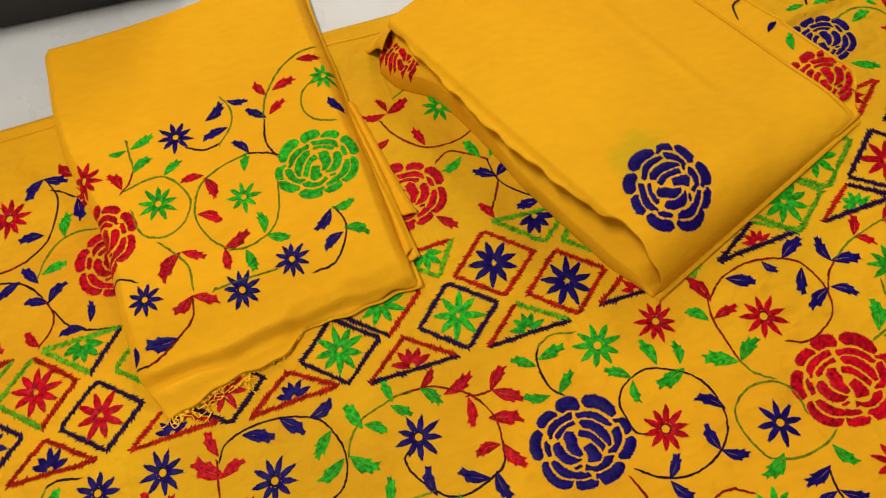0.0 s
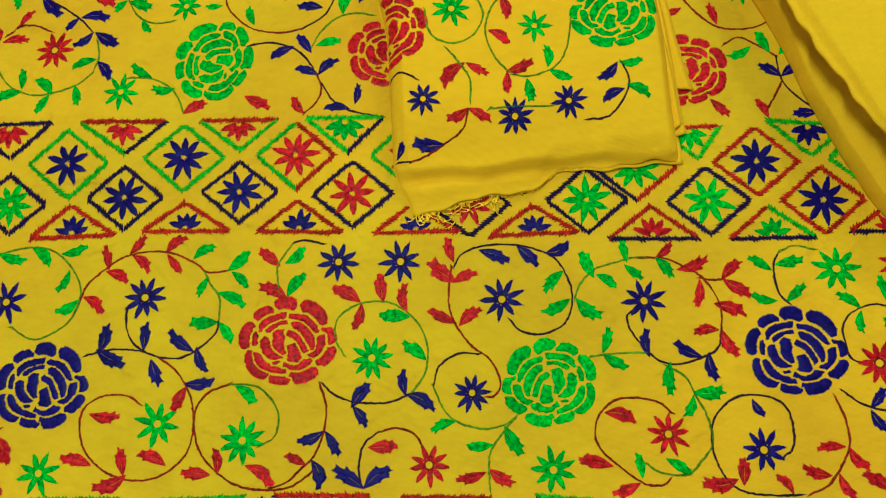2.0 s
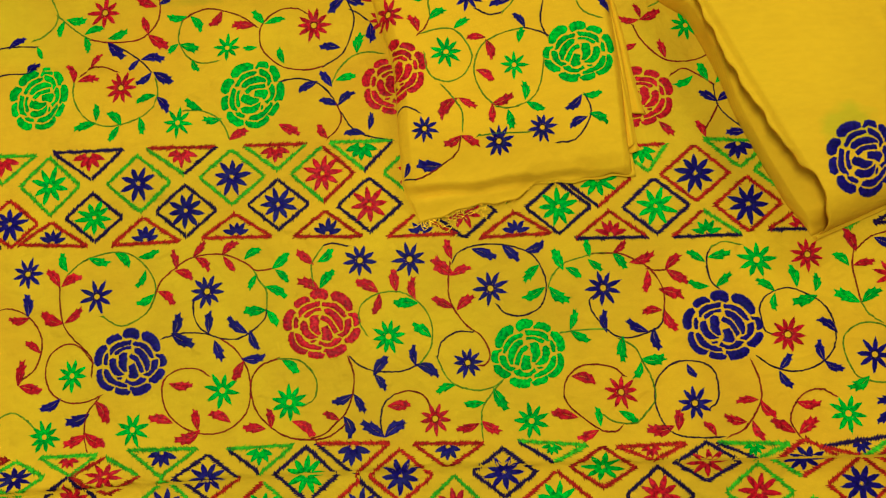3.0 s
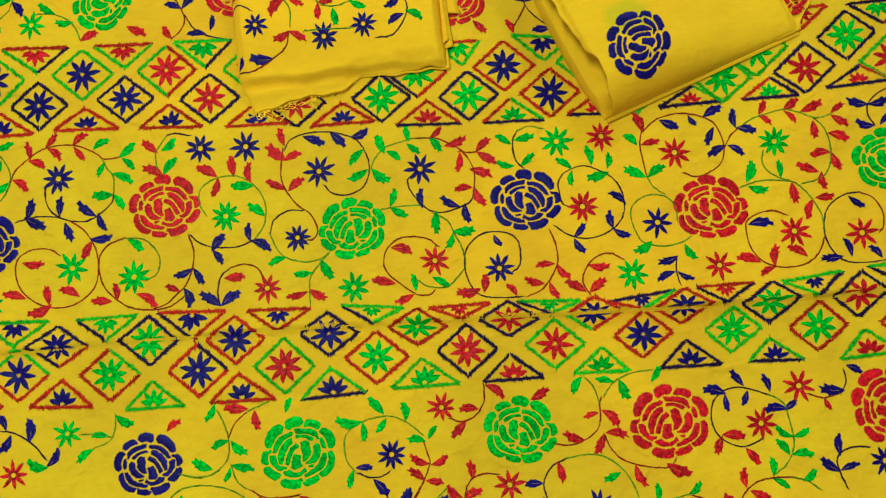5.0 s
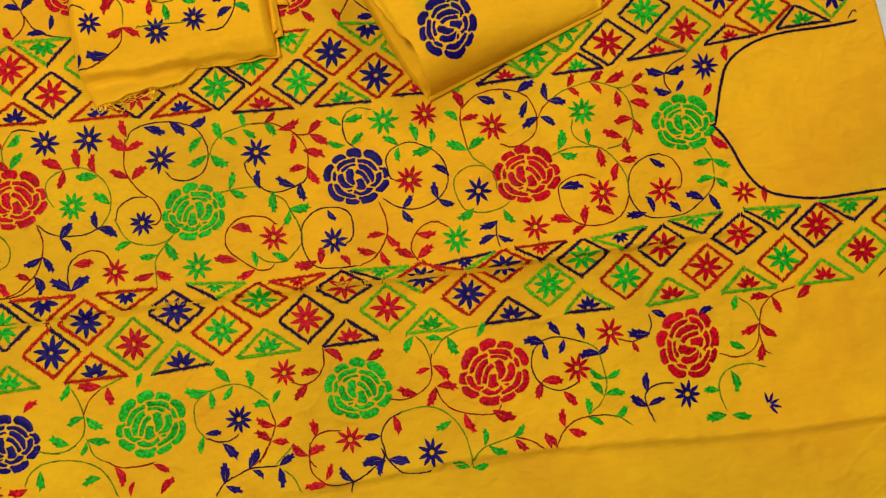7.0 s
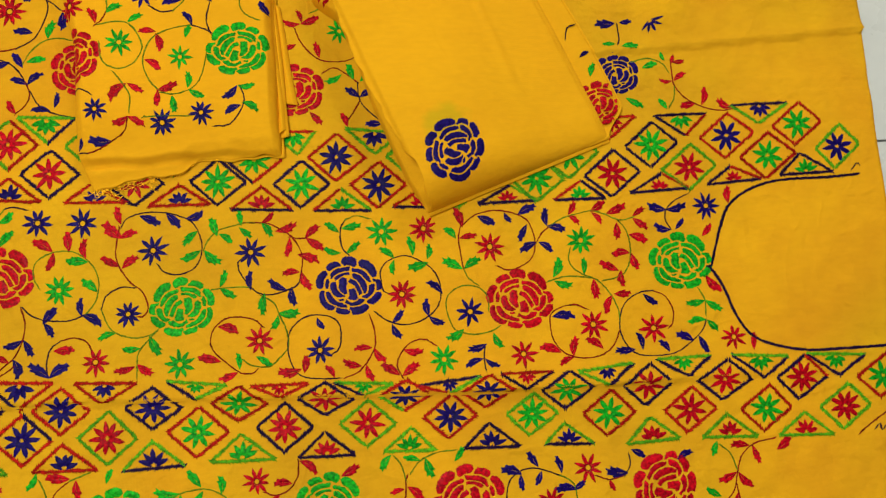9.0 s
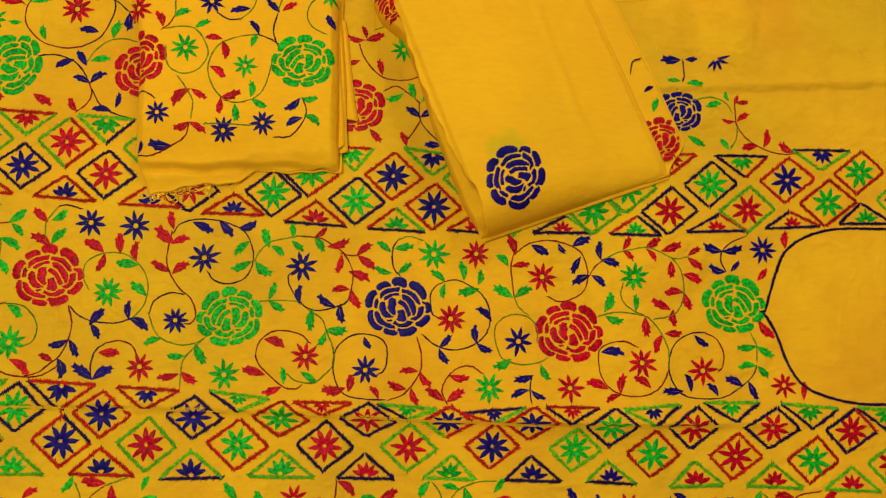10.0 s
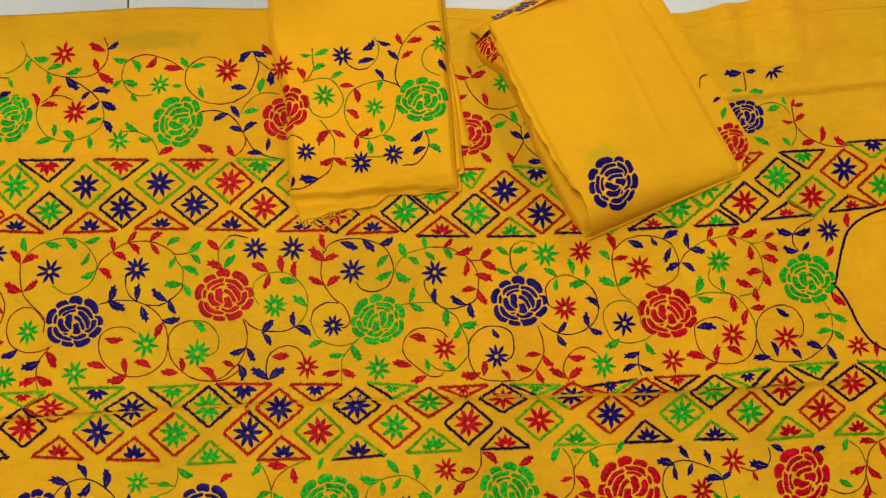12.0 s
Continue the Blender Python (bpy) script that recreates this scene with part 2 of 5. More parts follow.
# ---- stitches ----
def stitch_mesh(name, lines, widths, heights, height_at, mats, index, parent, label="", clip=None):
    """Each line (x0, y0, x1, y1) becomes one raised thread lying on the cloth."""
    lines = np.asarray(lines, float)
    widths, heights, index = (np.broadcast_to(np.asarray(a), len(lines)) for a in (widths, heights, index))
    if clip is not None:
        keep = clip((lines[:, 0] + lines[:, 2]) / 2, (lines[:, 1] + lines[:, 3]) / 2)
        lines, widths, heights, index = lines[keep], widths[keep], heights[keep], index[keep]
    if not len(lines):
        return None
    n = len(lines)
    along = np.array([0.0, 0.16, 0.5, 0.84, 1.0])
    lift = np.array([0.05, 0.8, 1.0, 0.8, 0.05])
    thick = np.array([0.45, 1.0, 1.0, 1.0, 0.45])
    d = lines[:, 2:] - lines[:, :2]
    length = np.maximum(np.hypot(d[:, 0], d[:, 1]), 1e-6)
    side = np.stack([-d[:, 1], d[:, 0]], 1) / length[:, None]
    verts = np.zeros((n, 5, 3, 3))
    for i in range(5):
        mid = lines[:, :2] + d * along[i]
        for j, s in enumerate((-0.5, 0.0, 0.5)):
            p = mid + side * (widths * thick[i] * s)[:, None]
            verts[:, i, j, :2] = p
            verts[:, i, j, 2] = height_at(p[:, 0], p[:, 1]) + 0.0002 + heights * lift[i] * (1.0 if s == 0 else 0.45)
    faces = []
    for i in range(4):
        for j in range(2):
            a = i * 3 + j
            faces.append((a, a + 1, a + 4, a + 3))
    faces = (np.asarray(faces)[None] + (np.arange(n) * 15)[:, None, None])[:, :, ::-1].reshape(-1, 4)
    return mesh_object(name, verts.reshape(-1, 3), faces, mats, parent, label, True, np.repeat(index, 8))


def satin(name, runs, height, height_at, mats, parent, index=None, label="", clip=None, end=0.5, bite=0.09):
    """Runs of stitches laid side by side: a ribbed pad with a ragged rim. Each run is an ordered list of (x0, y0, x1, y1)."""
    along = np.array([0.0, 0.14, 0.5, 0.86, 1.0])
    lift = np.array([0.0, 0.78, 1.0, 0.78, 0.0])
    all_verts, all_faces, all_index, start = [], [], [], 0
    for k, run in enumerate(runs):
        run = np.asarray(run, float)
        if clip is not None:
            run = run[clip((run[:, 0] + run[:, 2]) / 2, (run[:, 1] + run[:, 3]) / 2)]
        n = len(run)
        if n < 2:
            continue
        mid = (run[:-1] + run[1:]) / 2
        first, last = run[:1] - (run[1:2] - run[:1]) * end, run[-1:] + (run[-1:] - run[-2:-1]) * end
        valley = np.vstack([first, mid, last])
        pull = (valley[:, 2:] - valley[:, :2]) * bite
        valley = np.hstack([valley[:, :2] + pull, valley[:, 2:] - pull])
        cols = np.empty((2 * n + 1, 4))
        cols[0::2], cols[1::2] = valley, run
        rib = np.full(2 * n + 1, 0.42)
        rib[1::2] = 1.0
        rib[0] = rib[-1] = 0.1
        verts = np.empty((2 * n + 1, 5, 3))
        for i in range(5):
            p = cols[:, :2] + (cols[:, 2:] - cols[:, :2]) * along[i]
            verts[:, i, :2] = p
            verts[:, i, 2] = height_at(p[:, 0], p[:, 1]) + 0.00015 + height * lift[i] * rib
        ids = np.arange((2 * n + 1) * 5).reshape(-1, 5) + start
        quads = np.stack([ids[:-1, :-1], ids[1:, :-1], ids[1:, 1:], ids[:-1, 1:]], -1).reshape(-1, 4)
        edge1, edge2 = verts[1, 0] - verts[0, 0], verts[0, 4] - verts[0, 0]
        if edge1[0] * edge2[1] - edge1[1] * edge2[0] < 0:
            quads = quads[:, ::-1]
        all_verts.append(verts.reshape(-1, 3))
        all_faces.append(quads)
        all_index.append(np.full(len(quads), 0 if index is None else index[k]))
        start += (2 * n + 1) * 5
    if not all_verts:
        return None
    return mesh_object(name, np.vstack(all_verts), np.vstack(all_faces), mats, parent, label, True, np.concatenate(all_index))


# The petals of a rose: start, middle and end of each centre line, and the width
ROSE_OUTER = (
    (-0.16, 0.79, 0.02, 0.85, 0.21, 0.74, 0.24), (-0.64, 0.61, -0.49, 0.71, -0.28, 0.74, 0.19), (-0.90, 0.03, -0.89, 0.28, -0.73, 0.48, 0.21),
    (-0.71, 0.03, -0.69, 0.20, -0.62, 0.35, 0.13), (-0.85, -0.14, -0.78, -0.47, -0.51, -0.63, 0.19), (-0.41, -0.67, -0.24, -0.74, -0.02, -0.76, 0.19),
    (0.02, -0.73, 0.28, -0.75, 0.55, -0.64, 0.22), (0.61, -0.52, 0.80, -0.40, 0.94, -0.22, 0.21), (0.78, 0.19, 0.91, 0.07, 0.94, -0.12, 0.20),
    (0.37, 0.72, 0.61, 0.64, 0.79, 0.34, 0.24),
)
ROSE_INNER = (
    (-0.59, 0.36, -0.33, 0.57, 0.01, 0.59, 0.17), (0.09, 0.57, 0.43, 0.45, 0.68, 0.18, 0.16), (-0.43, 0.31, -0.24, 0.39, -0.02, 0.44, 0.13),
    (-0.70, -0.17, -0.53, -0.48, -0.15, -0.59, 0.18), (-0.09, -0.48, 0.17, -0.52, 0.41, -0.42, 0.20), (0.46, -0.35, 0.68, -0.18, 0.77, 0.04, 0.20),
    (-0.48, 0.13, -0.46, -0.11, -0.20, -0.26, 0.19), (0.15, 0.35, 0.35, 0.22, 0.50, -0.15, 0.20), (-0.33, -0.40, -0.22, -0.39, -0.13, -0.37, 0.09),
    (0.04, 0.22, 0.21, 0.04, 0.36, -0.20, 0.21), (-0.14, 0.27, -0.17, 0.04, -0.15, -0.20, 0.27), (0.08, -0.06, 0.10, -0.22, 0.09, -0.38, 0.34),
)


def rose_plan(gap=0.020, stations=36):
    """The petals' stitches for a rose of radius 1: each petal widens until it nearly meets its neighbours."""
    curves = []
    for x0, y0, x1, y1, x2, y2, w in ROSE_OUTER + ROSE_INNER:
        a, m, e = np.array([x0, y0]), np.array([x1, y1]), np.array([x2, y2])
        c = 2 * m - (a + e) / 2
        s = np.linspace(-0.05, 1.05, stations)[:, None]
        p = a * (1 - s) ** 2 + 2 * c * s * (1 - s) + e * s * s
        t = 2 * (1 - s) * (c - a) + 2 * s * (e - c)
        t = t / np.hypot(t[:, 0], t[:, 1])[:, None]
        curves.append((p, np.stack([-t[:, 1], t[:, 0]], 1), w))
    plan = []
    for k, (p, n, w) in enumerate(curves):
        others = np.vstack([q for j, (q, _, _) in enumerate(curves) if j != k])
        scale = np.concatenate([np.full(len(q), v) for j, (q, _, v) in enumerate(curves) if j != k])
        run = []
        for i in range(stations):
            ends = []
            round_off = 1 - 0.45 * abs(2 * i / (stations - 1) - 1) ** 6
            for side in (-1, 1):
                reach = 0.0
                for d in np.arange(0.0, w * 0.72 * round_off, 0.006):
                    q = p[i] + side * n[i] * d
                    if (np.hypot(*(others - q).T) / scale).min() < d / w + gap / w:
                        break
                    reach = d
                ends.append(p[i] + side * n[i] * reach)
            if np.hypot(*(ends[1] - ends[0])) > 0.045:
                run.append((*ends[0], *ends[1]))
        plan.append(np.array(run))
    return [r for r in plan if len(r) > 4]


ROSE_PLAN = rose_plan()


def rose_runs(x, y, radius, turn):
    mirror, spin = {0: (1, 0), 1: (-1, 0), 2: (1, 70)}[turn]
    spin = radians(spin + rng.uniform(-5, 5))
    runs = []
    for base_run in ROSE_PLAN:
        mid = (base_run[:, :2] + base_run[:, 2:]) / 2
        long = np.hypot(*np.diff(mid, axis=0).T).sum() * radius
        count = max(6, int(long / 0.0011))
        at = np.linspace(0, len(base_run) - 1, count)
        run = np.stack([np.interp(at, np.arange(len(base_run)), base_run[:, j]) for j in range(4)], 1)
        run = run + rng.normal(0, 0.007, run.shape) + np.tile(rng.normal(0, 0.006, 2), 2)
        out = run.copy()
        for j in (0, 2):
            out[:, j] = (run[:, j] * math.cos(spin) - run[:, j + 1] * math.sin(spin)) * mirror
            out[:, j + 1] = run[:, j] * math.sin(spin) + run[:, j + 1] * math.cos(spin)
        runs.append(out * radius * 0.94 + np.array([x, y, x, y]))
    return runs


def petal_fan(x, y, radius, angles, fat, start=0.26):
    runs = []
    for a in angles:
        a += rng.uniform(-4, 4)
        reach = radius * rng.uniform(0.88, 1.06)
        ca, sa = math.cos(radians(a)), math.sin(radians(a))
        run = []
        for k in (-2, -1, 0, 1, 2):
            off = k * fat * radius * 0.5
            b = radius * (start + (0.06 if k == 0 else 0.0) + rng.uniform(-0.05, 0.06))
            e = reach * (1 - 0.065 * k * k + rng.uniform(-0.07, 0.06))
            o0, o1 = off * 0.62, off * 0.66
            run.append((x + b * ca - o0 * sa, y + b * sa + o0 * ca, x + e * ca - o1 * sa, y + e * sa + o1 * ca))
        runs.append(run)
    return runs


def spline(points, step):
    """Even steps along a smooth curve through the given points."""
    p = np.asarray(points, float).reshape(-1, 2)
    p = np.vstack([2 * p[0] - p[1], p, 2 * p[-1] - p[-2]])
    out = []
    for i in range(1, len(p) - 2):
        t = np.linspace(0, 1, 14, endpoint=False)[:, None]
        a, b, c, d = p[i - 1], p[i], p[i + 1], p[i + 2]
        out.append(0.5 * (2 * b + (c - a) * t + (2 * a - 5 * b + 4 * c - d) * t ** 2 + (3 * b - a - 3 * c + d) * t ** 3))
    q = np.vstack(out + [p[-2][None]])
    run = np.concatenate([[0], np.cumsum(np.hypot(*np.diff(q, axis=0).T))])
    s = np.arange(0, run[-1], step)
    return np.stack([np.interp(s, run, q[:, 0]), np.interp(s, run, q[:, 1])], 1)


def slanted(path, length, slant, uneven=0.10):
    """Short stitches laid aslant along a path."""
    t = np.gradient(path, axis=0)
    a = np.arctan2(t[:, 1], t[:, 0]) + radians(slant) + rng.normal(0, 0.09, len(path))
    h = length * rng.uniform(0.5 - uneven, 0.5 + uneven, len(path))
    d = np.stack([np.cos(a) * h, np.sin(a) * h], 1)
    return np.hstack([path - d, path + d])


COLOUR = {"r": "red", "g": "green", "b": "navy"}


class Needle:
    """Sews motifs on one piece of cloth. Places are in millimetres."""

    def __init__(self, cloth, height_at, clip=None):
        self.cloth, self.height_at, self.clip = cloth, height_at, clip

    def sew(self, name, runs, height, mats, index=None, parent=None, label="", end=0.5, bite=0.09):
        return satin(name, runs, height, self.height_at, mats, parent or self.cloth, index, label, self.clip, end, bite)

    def rose(self, c, x, y, r, turn):
        runs = rose_runs(x / 1000, y / 1000, r / 1000, turn)
        heart = None
        for i in range(len(runs) - 1, -1, -1):
            ob = self.sew("rose" if heart is None else "petal", [runs[i]], 0.0007, [SILK[c]], None, heart, "" if heart else COLOUR[c] + " satin-stitched rose")
            heart = heart or ob

    def daisy(self, c, x, y, r):
        x, y, r = x / 1000, y / 1000, r / 1000
        n = rng.integers(8, 11)
        first = rng.uniform(0, 40)
        turn = np.arange(0, 6.6, 0.32)
        ring = [(x + 0.15 * r * math.cos(a), y + 0.15 * r * math.sin(a), x + 0.25 * r * math.cos(a + 0.2), y + 0.25 * r * math.sin(a + 0.2)) for a in turn]
        eye = self.sew("daisy", [ring], 0.0006, [STEM[c] if c != "g" else SILK["g"]], label=COLOUR[c] + " stitched daisy")
        for run in petal_fan(x, y, r, [first + 360 * i / n for i in range(n)], 0.155, 0.15):
            ob = self.sew("petal", [run], 0.0009, [SILK[c]], None, eye)

    def half_daisy(self, c, x, y, r, toward):
        self.sew("daisy", petal_fan(x / 1000, y / 1000, r / 1000, [toward + a for a in (-75, -38, 0, 38, 75)], 0.13, 0.1), 0.0009, [SILK[c]])

    def leaf(self, c, x0, y0, x1, y1):
        base, tip = np.array([x0, y0]) / 1000, np.array([x1, y1]) / 1000
        d = tip - base
        size = max(np.hypot(*d), 0.008) * rng.uniform(1.0, 1.08)
        d = d / np.hypot(*d)
        e = np.array([-d[1], d[0]])
        fat = rng.uniform(0.19, 0.25)
        bend = rng.uniform(-0.14, 0.14)
        ragged = rng.uniform(0.28, 0.60)
        teeth = rng.uniform(2.6, 4.4)
        count = max(7, int(size / 0.0012))
        run = []
        for side in (-1, 1):
            half = []
            for i in range(count):
                s = i / (count - 1)
                w = fat * math.sin(math.pi * min(1.0, 0.08 + 0.86 * s) ** 1.05)
                jag = 1 + (ragged * (1 - 2 * ((s * teeth + 0.3 * side) % 1.0)) * min(1, 2.4 * (s - 0.2)) + rng.uniform(-0.08, 0.08) if s > 0.2 else 0)
                m = 0.72 * s
                out = min(1.06, (0.06 + 0.27 * s) * jag + m + 0.03 * s)
                p = base + d * size * m + e * size * (bend * math.sin(math.pi * m) - side * 0.012)
                q = base + d * size * out + e * size * (side * w * (0.6 + 0.4 * jag) + bend * math.sin(math.pi * min(1, out)))
                half.append((*p, *q))
            run += half if side < 0 else half[::-1]
        self.sew("leaf", [run], 0.0007, [SILK[c]], label=COLOUR[c] + " stitched leaf", bite=0.13)

    def vine(self, c, *points):
        path = spline([v / 1000 for v in points], 0.0021)
        self.sew("stem", [slanted(path, 0.0041, 23)], 0.0007, [STEM[c]], label="dark " + COLOUR[c] + " stem stitching")

    def neck(self, c, *points):
        path = spline([v / 1000 for v in points], 0.0016)
        self.sew("neckline_stitching", [slanted(path, 0.0060, 38)], 0.0012, [EDGE[c]], bite=0.2)

    def border(self, corners, sides):
        runs, index = [], []
        for (a, b), c in zip(zip(corners, corners[1:] + corners[:1]), sides):
            a, b = np.array(a) / 1000, np.array(b) / 1000
            count = max(5, int(np.hypot(*(b - a)) / 0.0023))
            path = a + (b - a) * ((np.arange(count) + 0.5) / count)[:, None]
            path = path + rng.normal(0, 0.0002, path.shape)
            runs.append(slanted(path, 0.0066, rng.choice((-50, 50)), 0.16))
            index.append("rgb".index(c))
        return runs, index

    def diamond(self, lx, ly, rx, ry, tx, ty, bx, by, sides, c):
        runs, index = self.border([(tx, ty), (rx, ry), (bx, by), (lx, ly)], sides)
        frame_ob = self.sew("diamond_border", runs, 0.0010, [EDGE[k] for k in "rgb"], index, bite=0.30)
        if not frame_ob:
            return
        x, y = (lx + rx + tx + bx) / 4000, (ly + ry + ty + by) / 4000
        half = math.hypot(tx - bx, ty - by) / 2000
        n = rng.integers(8, 10)
        first = rng.uniform(0, 40)
        runs = np.array(petal_fan(x, y, 0.0198, [first + 360 * i / n for i in range(n)], 0.165, 0.05))
        squash = min(1.0, half / 0.026)
        runs[:, :, [1, 3]] = y + (runs[:, :, [1, 3]] - y) * squash
        self.sew("flower", runs, 0.0011, [SILK[c]], None, frame_ob)

    def triangle(self, x0, y0, x1, y1, xa, ya, sides, c):
        runs, index = self.border([(x0, y0), (x1, y1), (xa, ya)], sides)
        frame_ob = self.sew("triangle_border", runs, 0.0010, [EDGE[k] for k in "rgb"], index, bite=0.30)
        if not frame_ob:
            return
        m = np.array([(x0 + x1) / 2, (y0 + y1) / 2])
        d = np.array([xa, ya]) - m
        tall = np.hypot(*d) / 1000
        m = (m + d * 0.12) / 1000
        toward = math.degrees(math.atan2(y1 - y0, x1 - x0)) + (90 if d[1] > 0 else -90)
        r = min(0.0185, max(0.010, 0.62 * tall))
        runs = petal_fan(*m, r, [toward + a for a in (-72, -36, 0, 36, 72)], 0.20, 0.08)
        self.sew("flower", runs, 0.0010, [SILK[c]], None, frame_ob)


# ---- the room ----
floor = part("floor", box_mesh((-2.6, -2.6, -0.12), (2.6, 2.6, -0.006)), GROUT)
tagged(floor, "pale grey glossy tiled floor with thin grey joints", "floor", kind="structure")
SIDE = 0.6
tile_data = None
for i in range(-4, 5):
    for j in range(-4, 5):
        if tile_data is None:
            tile_ob = part("tile", box_mesh((0.0012, 0.0012, -0.008), (SIDE - 0.0012, SIDE - 0.0012, 0.0), 0.0006), TILE, floor)
            tile_data = tile_ob.data
        else:
            tile_ob = new("tile", tile_data)
            tile_ob.parent = floor
        tile_ob.location = (-0.518 + SIDE * i, 0.02 + SIDE * j, 0)
for name, lo, hi in (("wall_north", (-2.6, 2.6, 0), (2.6, 2.75, 2.7)), ("wall_south", (-2.6, -2.75, 0), (2.6, -2.6, 2.7)),
                     ("wall_east", (2.6, -2.75, 0), (2.75, 2.75, 2.7)), ("wall_west", (-2.75, -2.75, 0), (-2.6, 2.75, 2.7))):
    tagged(part(name, box_mesh(lo, hi), PLASTER), "plain white painted room wall", "wall", kind="structure")
tagged(part("ceiling", box_mesh((-2.75, -2.75, 2.7), (2.75, 2.75, 2.8)), PLASTER), "plain white painted ceiling", "ceiling", kind="structure")

# dark furniture base beyond the cloth
base = tagged(new("cabinet_base"), "dark brown wooden furniture base on the floor", "cabinet")
turned = pose(-0.285, 0.386, 0, 0, 0, -9.5)
for nm, lo, hi in (("plinth", (-0.9, 0.012, 0.0), (0.085, 0.5, 0.045)), ("body", (-0.9, 0.0, 0.045), (0.09, 0.5, 0.16))):
    ob = part(nm, box_mesh(lo, hi, 0.003), DARK_WOOD, base)
    ob.matrix_world = turned


# ---- the spread cloth ----
def top_edge(x):
    x = np.asarray(x)
    return 0.309 - 0.018 * smooth((x + 0.6) / 0.5) - 0.03 * smooth((x + 0.2) / 0.4) + 0.010 * smooth((x - 0.24) / 0.07) + 0.0012 * np.sin(23 * x)


def sheet(name, nx, ny, at, mat, parent, label="", thickness=0.0009):
    """A cloth sheet with two faces; at(u, v) gives arrays of places."""
    u, v = np.meshgrid(np.linspace(0, 1, nx), np.linspace(0, 1, ny))
    x, y, z = at(u, v)
    top = np.stack([x, y, z], -1).reshape(-1, 3)
    low = top - np.array([0, 0, thickness])
    i = np.arange(nx * ny).reshape(ny, nx)
    quads = np.stack([i[:-1, :-1], i[:-1, 1:], i[1:, 1:], i[1:, :-1]], -1).reshape(-1, 4)
    n = nx * ny
    rim = np.concatenate([i[0, :], i[1:, -1], i[-1, -2::-1], i[-2:0:-1, 0]])
    nxt = np.roll(rim, -1)
    side = np.stack([rim, rim + n, nxt + n, nxt], -1)
    ob = mesh_object(name, np.vstack([top, low]), np.vstack([quads, quads[:, ::-1] + n, side]), [mat], parent, label)
    drawn = ob.data.attributes.new("drawn", "FLOAT", "POINT")
    drawn.data.foreach_set("value", np.tile(stitched(x, y).ravel(), 2).astype(np.float32))
    return ob


def spread(u, v):
    x = -0.95 + 1.514 * u
    bottom = -0.78 + 0 * x
    y = bottom + (top_edge(x) - bottom) * v
    return x, y, ground_height(x, y)


kurta = tagged(new("kurta_fabric"), "amber cotton kurta fabric with bright floral embroidery, spread on the floor", "fabric")
sheet("cloth", 420, 300, spread, CLOTH, kurta)
xs = np.arange(-0.95, 0.55, 0.0045)
hem = np.stack([xs, top_edge(xs) - 0.012 - 0.008 * smooth((xs + 0.3) / 0.5)], 1)
stitch_mesh("hem_line", np.hstack([hem, hem + np.array([0.0075, 0])]), 0.0014, 0.0008, ground_height, [CLOTH_PLAIN], 0, kurta, "hem seam")
main = Needle(kurta, ground_height)

# the embroidery of the spread cloth
main.vine("r", -644, -22, -643, -39, -639, -59, -630, -73, -619, -84, -612, -95, -613, -110)
main.vine("r", -612, -96, -624, -81, -638, -78, -652, -87, -657, -104, -652, -121, -637, -131, -620, -132, -603, -127)
main.vine("r", -606, -129, -618, -143, -621, -162, -618, -177)
main.leaf("r", -644, -23, -656, -7)
main.leaf("r", -642, -23, -623, -15)
main.leaf("r", -639, -58, -659, -47)
main.leaf("r", -638, -58, -623, -45)
main.daisy("b", -608, -35, 17)
main.daisy("g", -632, -107, 16)
main.vine("g", -636, -12, -619, 0, -595, 6, -574, 2, -558, -13, -551, -32, -558, -52, -573, -62, -587, -64, -603, -54)
main.leaf("g", -636, -9, -641, 8)
main.leaf("g", -615, 2, -596, -4)
main.leaf("g", -590, 5, -577, -8)
main.leaf("g", -567, -1, -548, 4)
main.leaf("g", -560, -14, -569, -29)
main.leaf("g", -553, -37, -568, -45)
main.vine("r", -551, -37, -546, -26, -534, -16, -519, -7, -498, -4, -480, -7, -463, -16, -454, -23, -439, -23)
main.leaf("r", -530, -16, -534, 2)
main.leaf("r", -532, -17, -516, -25)
main.leaf("r", -514, -5, -503, 8)
main.leaf("r", -512, -6, -499, -19)
main.leaf("r", -486, -6, -471, 5)
main.leaf("r", -485, -7, -475, -22)
main.leaf("r", -549, -35, -534, -48)
main.daisy("b", -501, -39, 17)
main.vine("b", -514, -47, -514, -61, -507, -74, -491, -83, -474, -85, -460, -79, -448, -69, -445, -59)
main.vine("g", -445, -59, -445, -43, -452, -32, -456, -23)
main.vine("b", -544, -79, -525, -76, -505, -78, -489, -84)
main.vine("r", -489, -84, -476, -95, -466, -113, -464, -133, -469, -153, -485, -166, -505, -169, -525, -163, -541, -148, -546, -129, -542, -116, -529, -109, -512, -110, -502, -117)
main.leaf("b", -534, -78, -529, -58)
main.leaf("b", -536, -75, -516, -87)
main.leaf("b", -501, -78, -500, -59)
main.leaf("b", -464, -81, -481, -66)
main.leaf("b", -462, -78, -455, -96)
main.leaf("b", -495, -85, -488, -104)
main.leaf("b", -471, -104, -450, -103)
main.leaf("r", -469, -106, -478, -122)
main.leaf("g", -465, -12, -449, -4)
main.leaf("g", -439, -23, -424, -10)
main.leaf("g", -436, -24, -425, -36)
main.leaf("g", -454, -27, -461, -40)
main.leaf("g", -446, -39, -428, -49)
main.leaf("g", -446, -61, -465, -60)
main.leaf("g", -445, -61, -436, -76)
main.rose("b", -576, -100, 35, 0)
main.daisy("g", -490, -131, 18)
main.daisy("g", -428, -146, 18)
